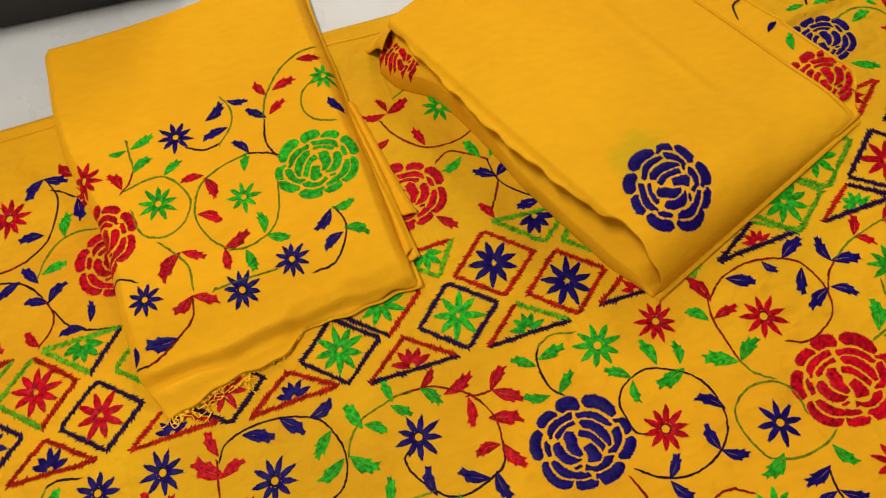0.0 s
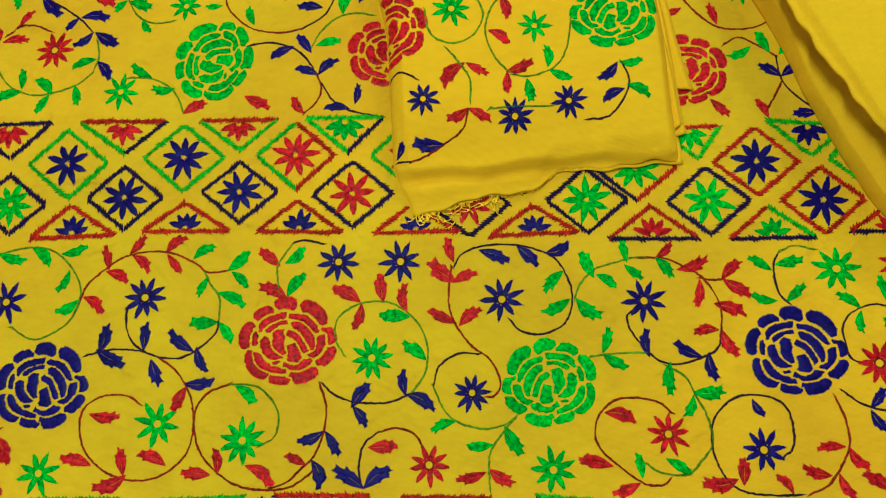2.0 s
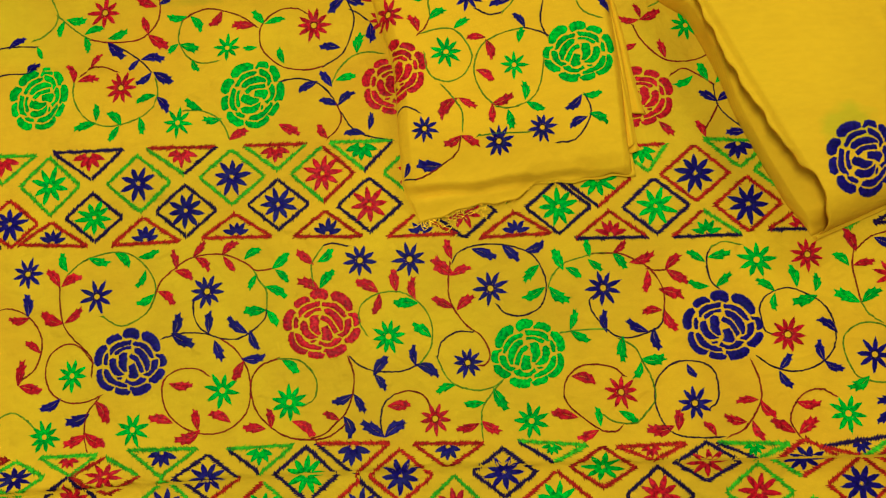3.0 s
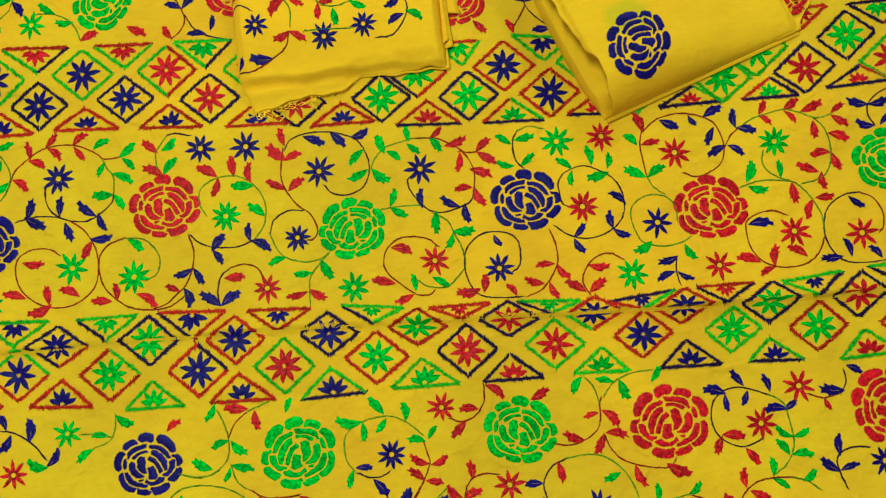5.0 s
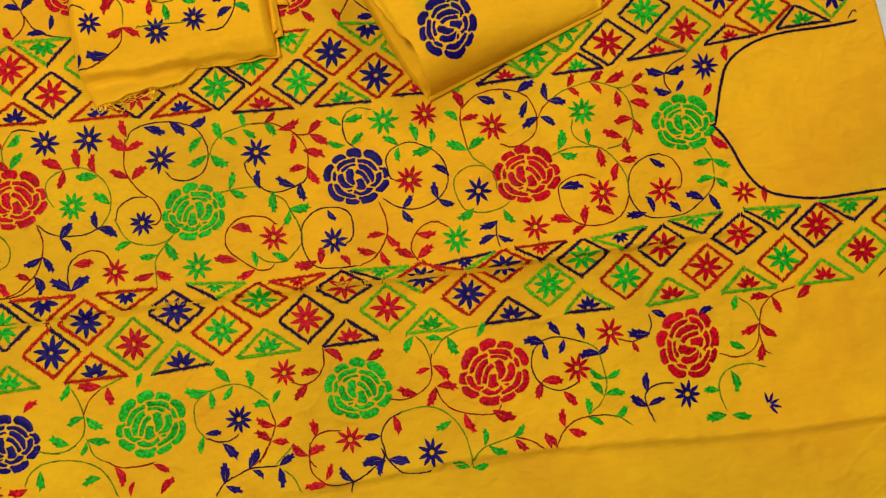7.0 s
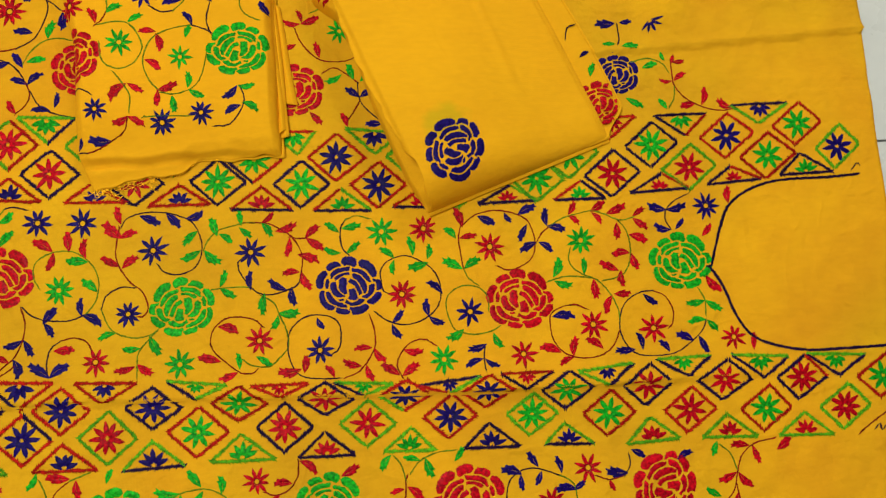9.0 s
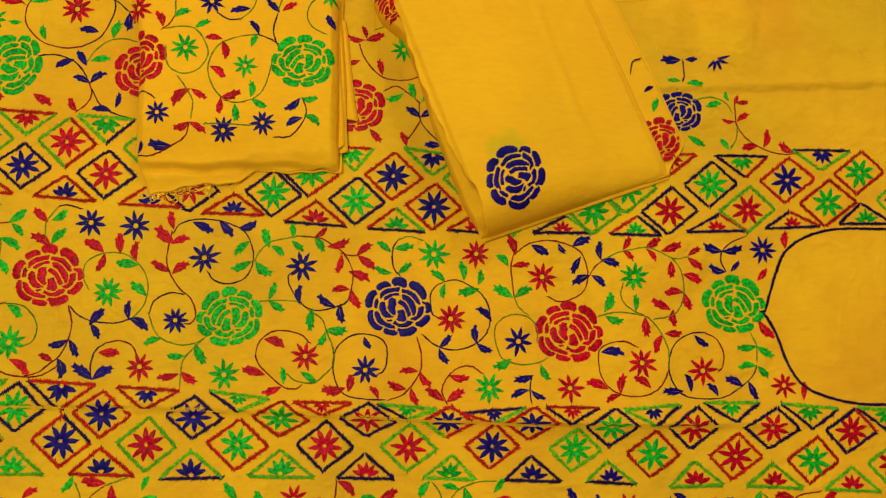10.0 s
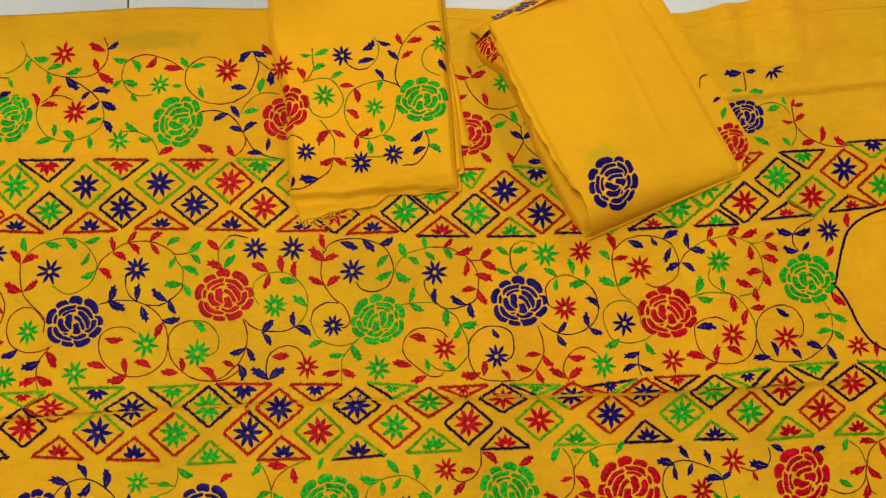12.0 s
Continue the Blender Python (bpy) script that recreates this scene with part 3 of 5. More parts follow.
main.daisy("g", -574, -160, 17)
main.daisy("g", -659, -161, 16)
main.vine("g", -437, -106, -416, -110, -403, -127, -405, -144, -417, -151)
main.vine("r", -437, -106, -454, -112, -463, -126, -461, -147, -451, -162, -434, -175, -414, -180, -394, -179, -377, -169)
main.leaf("g", -433, -108, -420, -120)
main.leaf("r", -451, -168, -471, -166)
main.leaf("r", -446, -168, -448, -151)
main.leaf("r", -426, -163, -407, -178)
main.leaf("r", -539, -121, -518, -123)
main.leaf("r", -537, -157, -558, -151)
main.leaf("r", -512, -165, -534, -172)
main.leaf("r", -514, -165, -516, -147)
main.leaf("r", -483, -160, -502, -151)
main.leaf("r", -610, -132, -599, -151)
main.leaf("r", -619, -162, -640, -170)
main.leaf("r", -621, -160, -601, -171)
main.leaf("b", -616, -143, -638, -149)
main.leaf("b", -643, -127, -662, -135)
main.rose("r", -395, -79, 36, 0)
main.vine("b", -389, -5, -380, -4, -366, -8)
main.vine("g", -401, -41, -402, -23, -396, -13, -389, -5)
main.leaf("g", -396, -20, -382, -10)
main.leaf("g", -395, -45, -382, -31)
main.leaf("r", -400, -22, -415, -8)
main.leaf("r", -395, -47, -415, -36)
main.daisy("b", -356, -22, 17)
main.daisy("b", -310, -25, 17)
main.leaf("r", -341, -53, -360, -42)
main.leaf("r", -340, -54, -347, -72)
main.leaf("r", -324, -54, -326, -35)
main.leaf("r", -307, -63, -308, -43)
main.vine("g", -354, -91, -360, -78, -357, -63, -340, -54, -319, -55, -302, -68, -294, -86, -296, -106, -307, -121)
main.vine("b", -307, -121, -325, -126, -348, -124, -362, -118, -371, -109)
main.daisy("g", -334, -94, 17)
main.leaf("g", -305, -66, -326, -64)
main.leaf("g", -295, -98, -310, -86)
main.leaf("b", -350, -128, -336, -112)
main.leaf("b", -349, -127, -340, -141)
main.leaf("b", -311, -122, -312, -104)
main.leaf("b", -311, -121, -293, -132)
main.vine("r", -372, -110, -368, -126, -370, -143, -377, -159, -387, -168, -397, -176, -411, -180)
main.leaf("b", -370, -143, -388, -149)
main.leaf("b", -369, -143, -360, -160)
main.leaf("b", -379, -162, -374, -181)
main.leaf("r", -383, -165, -397, -158)
main.vine("b", -345, -181, -346, -168, -342, -154, -332, -146)
main.vine("r", -332, -146, -318, -144, -305, -150, -299, -164)
main.daisy("r", -297, -170, 16)
main.leaf("r", -339, -156, -320, -156)
main.leaf("b", -343, -183, -362, -170)
main.leaf("b", -343, -183, -324, -172)
main.vine("r", -273, -31, -276, -49, -276, -63, -271, -77, -261, -91, -251, -99, -245, -110, -244, -120, -249, -126, -256, -126)
main.vine("b", -257, -96, -272, -95, -286, -103, -291, -117)
main.vine("g", -291, -117, -284, -134, -274, -143, -257, -148, -243, -146, -234, -141)
main.daisy("b", -264, -123, 15)
main.leaf("r", -271, -28, -274, -10)
main.leaf("r", -270, -43, -288, -27)
main.leaf("r", -273, -43, -256, -37)
main.leaf("r", -272, -73, -290, -63)
main.leaf("r", -270, -75, -255, -64)
main.vine("b", -271, -31, -264, -22, -248, -17, -227, -18, -210, -23, -196, -32, -188, -51, -189, -68, -197, -80, -213, -85, -227, -81, -234, -72)
main.daisy("b", -238, -58, 17)
main.leaf("b", -252, -20, -232, -30)
main.leaf("b", -224, -19, -210, -34)
main.leaf("b", -204, -26, -187, -20)
main.leaf("g", -192, -40, -206, -53)
main.leaf("g", -189, -61, -209, -70)
main.leaf("g", -185, -61, -169, -74)
main.vine("g", -186, -61, -181, -51, -170, -41, -155, -37, -140, -34, -130, -35)
main.leaf("g", -171, -47, -177, -27)
main.leaf("g", -169, -45, -156, -55)
main.leaf("g", -146, -37, -148, -21)
main.leaf("g", -148, -39, -136, -49)
main.rose("g", -209, -120, 34, 1)
main.vine("g", -179, -103, -165, -102, -150, -102, -138, -103)
main.leaf("g", -170, -101, -164, -84)
main.leaf("g", -170, -102, -154, -112)
main.daisy("b", -137, -66, 17)
main.leaf("b", -138, -106, -138, -87)
main.leaf("g", -277, -142, -293, -147)
main.leaf("g", -252, -159, -269, -159)
main.leaf("g", -243, -147, -233, -165)
main.vine("g", -234, -141, -244, -151, -254, -164, -256, -180, -256, -190)
main.leaf("r", -258, -177, -277, -180)
main.leaf("r", -256, -175, -240, -185)
main.daisy("g", -212, -178, 17)
main.vine("r", -127, -145, -136, -137, -153, -133, -167, -135, -178, -145, -181, -158, -177, -168, -166, -179, -152, -190, -140, -192, -133, -188)
main.leaf("r", -173, -142, -154, -148)
main.leaf("r", -171, -178, -192, -172)
main.leaf("r", -154, -190, -172, -196)
main.leaf("g", -152, -187, -154, -171)
main.vine("r", -144, -34, -126, -35, -116, -37, -103, -45, -93, -53, -84, -71, -85, -89, -87, -95)
main.leaf("r", -125, -35, -113, -25)
main.leaf("r", -111, -45, -90, -38)
main.leaf("r", -80, -54, -65, -42)
main.leaf("r", -79, -54, -62, -66)
main.leaf("r", -96, -53, -101, -72)
main.leaf("r", -88, -71, -67, -79)
main.leaf("r", -87, -90, -104, -91)
main.leaf("r", -85, -90, -76, -107)
main.leaf("g", -125, -35, -115, -50)
main.vine("r", -96, -52, -87, -54, -79, -54)
main.vine("b", -85, -89, -89, -102, -100, -108, -118, -112, -131, -109, -141, -99, -149, -86, -150, -76, -143, -71)
main.leaf("b", -101, -108, -119, -97)
main.leaf("b", -96, -105, -93, -124)
main.vine("g", -128, -112, -115, -121, -109, -135, -103, -150, -102, -167, -112, -179, -122, -186, -139, -184, -149, -177)
main.leaf("g", -124, -110, -126, -131)
main.leaf("g", -111, -132, -90, -132)
main.leaf("g", -111, -134, -118, -147)
main.leaf("g", -135, -175, -120, -186)
main.daisy("r", -131, -159, 16)
main.vine("b", -43, -60, -42, -46, -37, -37)
main.vine("g", -37, -37, -25, -33, -11, -37)
main.vine("b", -43, -56, -41, -67, -34, -76)
main.leaf("g", -44, -50, -58, -39)
main.leaf("g", -41, -46, -22, -43)
main.leaf("g", -43, -72, -60, -66)
main.leaf("g", -37, -73, -23, -62)
main.daisy("g", 1, -52, 18)
main.daisy("r", 46, -51, 16)
main.rose("b", -36, -109, 35, 0)
main.vine("b", 7, -119, 0, -115, -2, -104, -2, -94, 6, -84, 24, -79, 41, -86, 54, -97, 60, -112, 59, -129, 50, -142, 35, -150, 18, -152, 1, -146, -12, -135)
main.leaf("g", 13, -81, -1, -71)
main.leaf("g", 13, -83, 11, -98)
main.leaf("g", 33, -79, 29, -61)
main.leaf("g", 48, -84, 50, -69)
main.leaf("g", 49, -88, 28, -93)
main.leaf("b", 62, -122, 47, -109)
main.leaf("b", 46, -145, 44, -128)
main.leaf("b", 46, -145, 61, -153)
main.leaf("b", 7, -150, 19, -137)
main.leaf("b", 7, -151, 16, -165)
main.daisy("r", 19, -120, 17)
main.vine("r", -16, -140, -12, -155, -12, -172, -20, -187, -31, -198, -45, -203)
main.vine("b", -57, -178, -50, -173, -47, -163, -48, -148, -57, -139, -74, -136, -88, -140, -100, -153, -102, -173, -96, -191, -86, -199, -69, -202, -49, -203)
main.leaf("b", -71, -139, -64, -150)
main.daisy("b", -69, -173, 16)
main.leaf("r", -89, -191, -111, -192)
main.leaf("r", -86, -195, -83, -178)
main.leaf("r", -55, -202, -64, -190)
main.leaf("r", -15, -174, -32, -174)
main.leaf("r", -13, -174, -1, -189)
main.leaf("r", -27, -192, -45, -186)
main.leaf("r", -22, -191, -15, -207)
main.vine("r", 15, -207, 10, -194, 15, -181, 26, -171, 40, -169, 53, -177)
main.leaf("r", 17, -178, 37, -180)
main.leaf("r", 12, -204, -5, -193)
main.leaf("r", 15, -205, 32, -194)
main.daisy("g", 59, -191, 17)
main.vine("r", 87, -47, 83, -64, 84, -78, 86, -96)
main.vine("g", 86, -96, 91, -107, 101, -116)
main.vine("r", 88, -50, 102, -40, 120, -36, 134, -37)
main.leaf("g", 80, -64, 69, -53)
main.leaf("g", 85, -97, 65, -86)
main.leaf("g", 87, -97, 104, -87)
main.leaf("r", 88, -52, 81, -32)
main.leaf("r", 84, -64, 101, -62)
main.leaf("b", 105, -41, 123, -50)
main.daisy("r", 116, -75, 17)
main.vine("g", 110, -143, 110, -129, 101, -118, 84, -115, 69, -123, 65, -136, 69, -154, 75, -162, 92, -167, 110, -165, 121, -160)
main.daisy("b", 90, -143, 17)
main.leaf("g", 82, -161, 64, -170)
main.leaf("g", 113, -167, 122, -182)
main.vine("b", 103, -180, 101, -193, 102, -207)
main.leaf("b", 105, -178, 86, -182)
main.leaf("b", 100, -193, 82, -200)
main.leaf("b", 102, -193, 116, -201)
main.rose("r", 144, -134, 36, 0)
main.vine("r", 127, -36, 144, -40, 158, -48, 164, -62, 165, -76, 160, -90, 148, -98, 134, -101, 121, -95)
main.leaf("b", 149, -42, 168, -34)
main.leaf("b", 158, -53, 149, -70)
main.leaf("b", 180, -56, 180, -38)
main.leaf("b", 180, -56, 198, -62)
main.leaf("b", 167, -73, 149, -82)
main.leaf("b", 169, -73, 182, -84)
main.leaf("b", 134, -39, 141, -49)
main.vine("r", 167, -73, 173, -64, 183, -56)
main.vine("g", 183, -56, 196, -49, 207, -46, 229, -42, 243, -46)
main.leaf("r", 204, -45, 211, -31)
main.leaf("r", 204, -46, 215, -56)
main.leaf("r", 229, -43, 243, -33)
main.leaf("r", 230, -44, 239, -56)
main.leaf("r", 246, -46, 267, -38)
main.leaf("r", 274, -51, 287, -43)
main.leaf("r", 274, -53, 288, -64)
main.vine("g", 243, -46, 260, -54, 275, -52)
main.vine("g", 256, -52, 265, -65, 268, -83, 266, -100, 259, -112, 248, -117, 234, -119)
main.leaf("r", 256, -57, 255, -74)
main.leaf("r", 268, -71, 286, -79)
main.leaf("r", 267, -91, 248, -92)
main.leaf("r", 268, -91, 275, -108)
main.leaf("r", 253, -109, 235, -100)
main.leaf("r", 256, -109, 257, -126)
main.daisy("g", 215, -74, 17)
main.vine("g", 203, -82, 200, -93, 204, -103, 214, -111, 224, -115)
main.vine("g", 176, -116, 196, -112, 220, -115, 230, -119, 242, -134, 249, -152, 248, -169)
main.leaf("g", 182, -112, 189, -93)
main.leaf("g", 183, -116, 200, -122)
main.leaf("g", 215, -111, 216, -94)
main.leaf("r", 225, -117, 227, -136)
main.leaf("r", 246, -134, 263, -134)
main.leaf("r", 244, -135, 236, -154)
main.vine("r", 248, -172, 239, -189, 224, -198, 203, -199, 186, -192, 176, -178, 174, -160, 177, -150, 189, -144, 203, -143, 216, -149)
main.leaf("b", 177, -154, 199, -155)
main.daisy("r", 220, -165, 17)
main.leaf("r", 183, -192, 161, -185)
main.leaf("r", 196, -197, 201, -178)
main.leaf("r", 196, -198, 181, -205)
main.leaf("r", 228, -191, 212, -181)
main.daisy("r", 143, -191, 16)
main.vine("r", 302, -173, 306, -169, 308, -155, 301, -140, 288, -133)
main.vine("b", 288, -133, 274, -134, 259, -142, 251, -155, 248, -172, 253, -187, 265, -199, 286, -202, 307, -200, 326, -189, 338, -178, 343, -168)
main.leaf("b", 277, -136, 291, -147)
main.leaf("b", 263, -194, 242, -194)
main.leaf("b", 271, -195, 267, -178)
main.leaf("b", 300, -199, 290, -187)
main.leaf("b", 327, -189, 309, -181)
main.leaf("b", 333, -184, 341, -202)
main.daisy("r", 285, -173, 17)
main.vine("g", 339, -134, 344, -147, 343, -164)
main.leaf("g", 344, -147, 324, -149)
main.leaf("g", 344, -147, 361, -157)
main.leaf("g", 343, -168, 324, -170)
main.leaf("g", 344, -168, 355, -179)
main.rose("g", 322, -104, 35, 0)
main.vine("b", 339, -29, 323, -36, 312, -46, 310, -57, 315, -68)
main.leaf("b", 312, -46, 293, -40)
main.leaf("b", 312, -46, 333, -41)
main.leaf("b", 315, -68, 298, -62)
main.leaf("b", 320, -68, 330, -57)
main.daisy("b", 357, -44, 16)
main.leaf("r", 383, -42, 385, -24)
main.leaf("r", 349, -77, 360, -65)
main.leaf("r", 348, -120, 363, -136)
main.leaf("r", 391, -203, 394, -185)
main.daisy("r", 371, -188, 15)
main.vine("g", -653, 270, -649, 260, -647, 252, -651, 240, -662, 230, -672, 227)
main.vine("g", -647, 252, -638, 243, -626, 232, -612, 222)
main.vine("r", -612, 222, -594, 217, -572, 216, -558, 220, -545, 233, -541, 246, -542, 258, -547, 270)
main.leaf("g", -638, 247, -619, 245)
main.leaf("g", -640, 246, -645, 230)
main.leaf("g", -619, 229, -601, 233)
main.leaf("g", -619, 226, -615, 210)
main.leaf("g", -594, 221, -576, 228)
main.leaf("r", -544, 250, -564, 261)
main.leaf("r", -554, 223, -559, 240)
main.leaf("r", -554, 222, -536, 208)
main.leaf("b", -542, 252, -529, 262)
main.leaf("b", -594, 217, -578, 201)
main.daisy("r", -598, 250, 18)
main.vine("b", -592, 216, -576, 206, -561, 194, -551, 182)
main.vine("g", -547, 175, -545, 160, -549, 149)
main.leaf("b", -561, 196, -540, 194)
main.leaf("b", -563, 196, -573, 186)
main.leaf("b", -551, 182, -566, 172)
main.leaf("b", -549, 182, -531, 170)
main.leaf("b", -546, 156, -535, 140)
main.vine("r", -586, 186, -597, 191, -611, 192, -623, 185)
main.vine("g", -629, 178, -630, 165, -625, 150, -614, 138, -596, 131, -579, 132, -561, 138, -549, 147)
main.leaf("r", -611, 192, -601, 204)
main.leaf("r", -629, 178, -634, 196)
main.leaf("r", -625, 179, -605, 180)
main.daisy("r", -582, 169, 17)
main.leaf("g", -547, 158, -566, 153)
main.leaf("g", -608, 138, -607, 154)
main.leaf("g", -608, 136, -628, 131)
main.leaf("g", -582, 130, -594, 144)
main.leaf("g", -584, 130, -594, 116)
main.leaf("g", -564, 137, -561, 120)
main.rose("g", -664, 165, 33, 2)
main.daisy("g", -525, 127, 16)
main.vine("r", -519, 233, -508, 240, -493, 243, -475, 238, -458, 230, -443, 217)
main.vine("g", -519, 233, -522, 222, -523, 211, -515, 195, -501, 187, -483, 187)
main.leaf("g", -514, 237, -533, 239)
main.leaf("g", -511, 237, -501, 221)
main.leaf("g", -524, 209, -534, 200)
main.leaf("g", -522, 208, -504, 201)
main.leaf("g", -511, 191, -504, 180)
main.leaf("g", -445, 197, -458, 198)
main.leaf("g", -437, 221, -448, 235)
main.leaf("g", -436, 221, -418, 224)
main.leaf("r", -479, 239, -491, 226)
main.leaf("r", -447, 220, -468, 223)
main.daisy("g", -475, 200, 15)
main.vine("r", -393, 226, -403, 233, -418, 235, -432, 228, -441, 216, -441, 198, -433, 185, -419, 174, -397, 169, -380, 171)
main.vine("b", -380, 171, -361, 182, -352, 201, -348, 219, -353, 235)
main.daisy("r", -388, 214, 18)
main.leaf("b", -363, 188, -383, 191)
main.leaf("b", -356, 239, -371, 225)
main.leaf("b", -356, 239, -338, 232)
main.leaf("b", -332, 211, -332, 192)
main.leaf("g", -419, 178, -423, 193)
main.vine("b", -351, 227, -342, 221, -334, 213)
main.leaf("r", -329, 233, -342, 246)
main.daisy("r", -319, 212, 16)
main.vine("g", -373, 153, -365, 167, -351, 178, -336, 181, -322, 178)
main.leaf("g", -347, 181, -341, 200)
main.leaf("g", -369, 155, -351, 158)
main.vine("b", -423, 160, -405, 161, -387, 154, -377, 144, -370, 132)
main.vine("r", -370, 132, -366, 119, -370, 107, -380, 98)
main.vine("b", -366, 123, -356, 106, -342, 97, -318, 90)
main.leaf("b", -387, 156, -405, 149)
main.leaf("b", -373, 149, -383, 165)
main.leaf("b", -368, 130, -385, 137)
main.leaf("b", -368, 130, -353, 141)
main.leaf("b", -344, 99, -363, 101)
main.leaf("b", -340, 103, -337, 119)
main.leaf("r", -380, 98, -388, 113)
main.leaf("r", -476, 106, -459, 114)
main.leaf("r", -427, 117, -409, 107)
main.rose("g", -451, 149, 35, 2)
main.vine("g", -519, 139, -501, 137, -488, 130, -480, 119, -476, 107)
main.leaf("g", -501, 138, -517, 150)
main.leaf("g", -483, 128, -501, 129)
main.rose("r", -310, 144, 35, 0)
main.vine("b", 278, 168, 279, 151, 276, 144)
main.leaf("b", 275, 169, 254, 170)
main.leaf("b", 281, 170, 295, 173)
main.leaf("g", 274, 145, 261, 146)
main.leaf("g", 281, 142, 299, 142)
main.leaf("g", 303, 117, 319, 122)
main.leaf("g", 330, 125, 326, 135)
main.leaf("g", 326, 68, 318, 79)
main.leaf("g", 281, 83, 299, 73)
main.half_daisy("b", 317, 172, 15, -60)
main.rose("b", 272, 110, 27, 1)
main.vine("g", 290, 124, 309, 128, 326, 122, 334, 110)
main.leaf("r", 337, 121, 341, 132)
main.leaf("r", 339, 123, 352, 124)
main.leaf("r", 336, 101, 322, 103)
main.leaf("r", 338, 101, 352, 110)
main.leaf("r", 359, 73, 342, 70)
main.leaf("r", 366, 71, 371, 91)
main.leaf("r", 401, 66, 386, 78)
main.vine("r", 337, 125, 337, 110, 338, 95, 349, 79, 370, 68, 391, 64, 406, 66)
main.vine("g", 338, 95, 335, 80, 328, 69)
main.vine("r", -82, 181, -76, 165, -64, 149, -50, 141, -29, 141, -14, 146)
main.leaf("r", -76, 186, -94, 190)
main.leaf("r", -74, 188, -79, 202)
main.leaf("r", -75, 186, -57, 193)
main.leaf("r", -81, 162, -94, 159)
main.leaf("r", -56, 145, -60, 162)
main.leaf("r", -69, 84, -57, 71)
main.rose("r", -85, 109, 33, 1)
main.vine("r", -53, 128, -40, 133, -26, 124, -16, 115)
main.vine("b", -16, 115, -14, 94, -1, 78, 12, 70)
main.vine("r", -14, 94, -23, 80, -31, 69)
main.leaf("g", -33, 125, -51, 118)
main.leaf("g", -20, 118, -25, 136)
main.leaf("g", -13, 116, -1, 127)
main.leaf("b", -15, 98, -29, 108)
main.leaf("b", -14, 98, 1, 106)
main.leaf("b", 9, 68, -9, 68)
main.leaf("r", -29, 65, -35, 80)
main.daisy("g", -33, 176, 15)
main.vine("g", -64, 199, -49, 203, -35, 195)
main.diamond(-682, 78, -624, 74, -654, 105, -653, 47, "gggg", "g")
main.diamond(-597, 73, -534, 69, -566, 98, -565, 43, "gggg", "b")
main.diamond(-506, 71, -443, 67, -474, 96, -475, 42, "gggg", "b")
main.diamond(-417, 66, -357, 62, -386, 91, -387, 37, "rrgg", "r")
main.diamond(-329, 60, -269, 57, -298, 85, -300, 32, "gggg", "r")
main.diamond(-245, 49, -184, 46, -213, 74, -216, 21, "rrgg", "b")
main.diamond(-162, 37, -101, 33, -130, 62, -133, 9, "rrbr", "g")
main.diamond(-73, 34, -12, 30, -41, 58, -45, 6, "rrrr", "b")
main.diamond(11, 31, 71, 28, 43, 56, 39, 4, "rrgg", "b")
main.diamond(95, 25, 157, 21, 129, 49, 123, -3, "gggg", "g")
main.diamond(-638, 43, -582, 39, -611, 65, -610, 18, "bbbb", "g")
main.diamond(-550, 42, -490, 38, -520, 65, -520, 15, "bbbb", "b")
main.diamond(-460, 40, -401, 36, -430, 62, -431, 14, "bbbb", "b")
main.diamond(-374, 31, -314, 28, -343, 56, -345, 4, "bbbb", "r")
main.diamond(-287, 17, -227, 14, -256, 40, -258, -9, "bbbb", "r")
main.diamond(-199, 14, -140, 10, -169, 37, -171, -13, "bbbb", "g")
main.diamond(-111, 6, -52, 3, -80, 31, -83, -21, "bbbb", "g")
main.diamond(-29, 1, 30, -2, 3, 25, -1, -26, "rrrr", "b")
main.diamond(56, -4, 116, -8, 89, 20, 84, -31, "gggg", "r")
main.diamond(143, -1, 203, -5, 176, 23, 170, -29, "gggg", "g")
main.diamond(181, 20, 243, 23, 215, 47, 209, -5, "gggg", "g")
main.diamond(226, -3, 288, -1, 260, 24, 254, -28, "bbbb", "r")
main.diamond(313, -1, 375, 2, 348, 27, 341, -25, "gggg", "r")
main.diamond(274, 27, 334, 30, 307, 54, 301, 3, "bbbb", "g")
main.diamond(360, 33, 421, 36, 394, 60, 386, 9, "rrrr", "b")
main.diamond(402, 8, 465, 10, 437, 35, 429, -17, "rrrr", "g")
main.triangle(-684, 21, -617, 14, -652, 40, "rrr", "b")
main.triangle(-593, 13, -527, 11, -562, 37, "rrr", "b")
main.triangle(-505, 12, -439, 8, -473, 33, "rrr", "b")
main.triangle(-417, 6, -353, 0, -386, 28, "rrr", "b")
main.triangle(-329, -2, -265, -5, -302, 17, "rrr", "b")
main.triangle(-243, -10, -178, -12, -210, 11, "rrr", "b")
main.triangle(-157, -19, -92, -23, -124, 4, "brr", "r")
main.triangle(-70, -25, -8, -28, -40, -3, "bgr", "g")
main.triangle(15, -26, 71, -29, 46, -8, "brr", "r")
main.triangle(107, -28, 170, -27, 143, -9, "bgb", "r")
main.triangle(190, -28, 247, -29, 221, -8, "bbr", "g")
main.triangle(274, -25, 341, -23, 312, -5, "brb", "r")
main.triangle(-650, 109, -580, 106, -613, 79, "bbb", "r")
main.triangle(-557, 104, -489, 100, -521, 76, "rbg", "r")
main.triangle(-462, 99, -401, 95, -431, 72, "rgg", "r")
main.triangle(-378, 94, -318, 90, -347, 64, "gbg", "g")
main.triangle(-113, 65, -65, 62, -84, 38, "rgg", "g")
main.triangle(-31, 63, 31, 57, -1, 34, "ggg", "b")
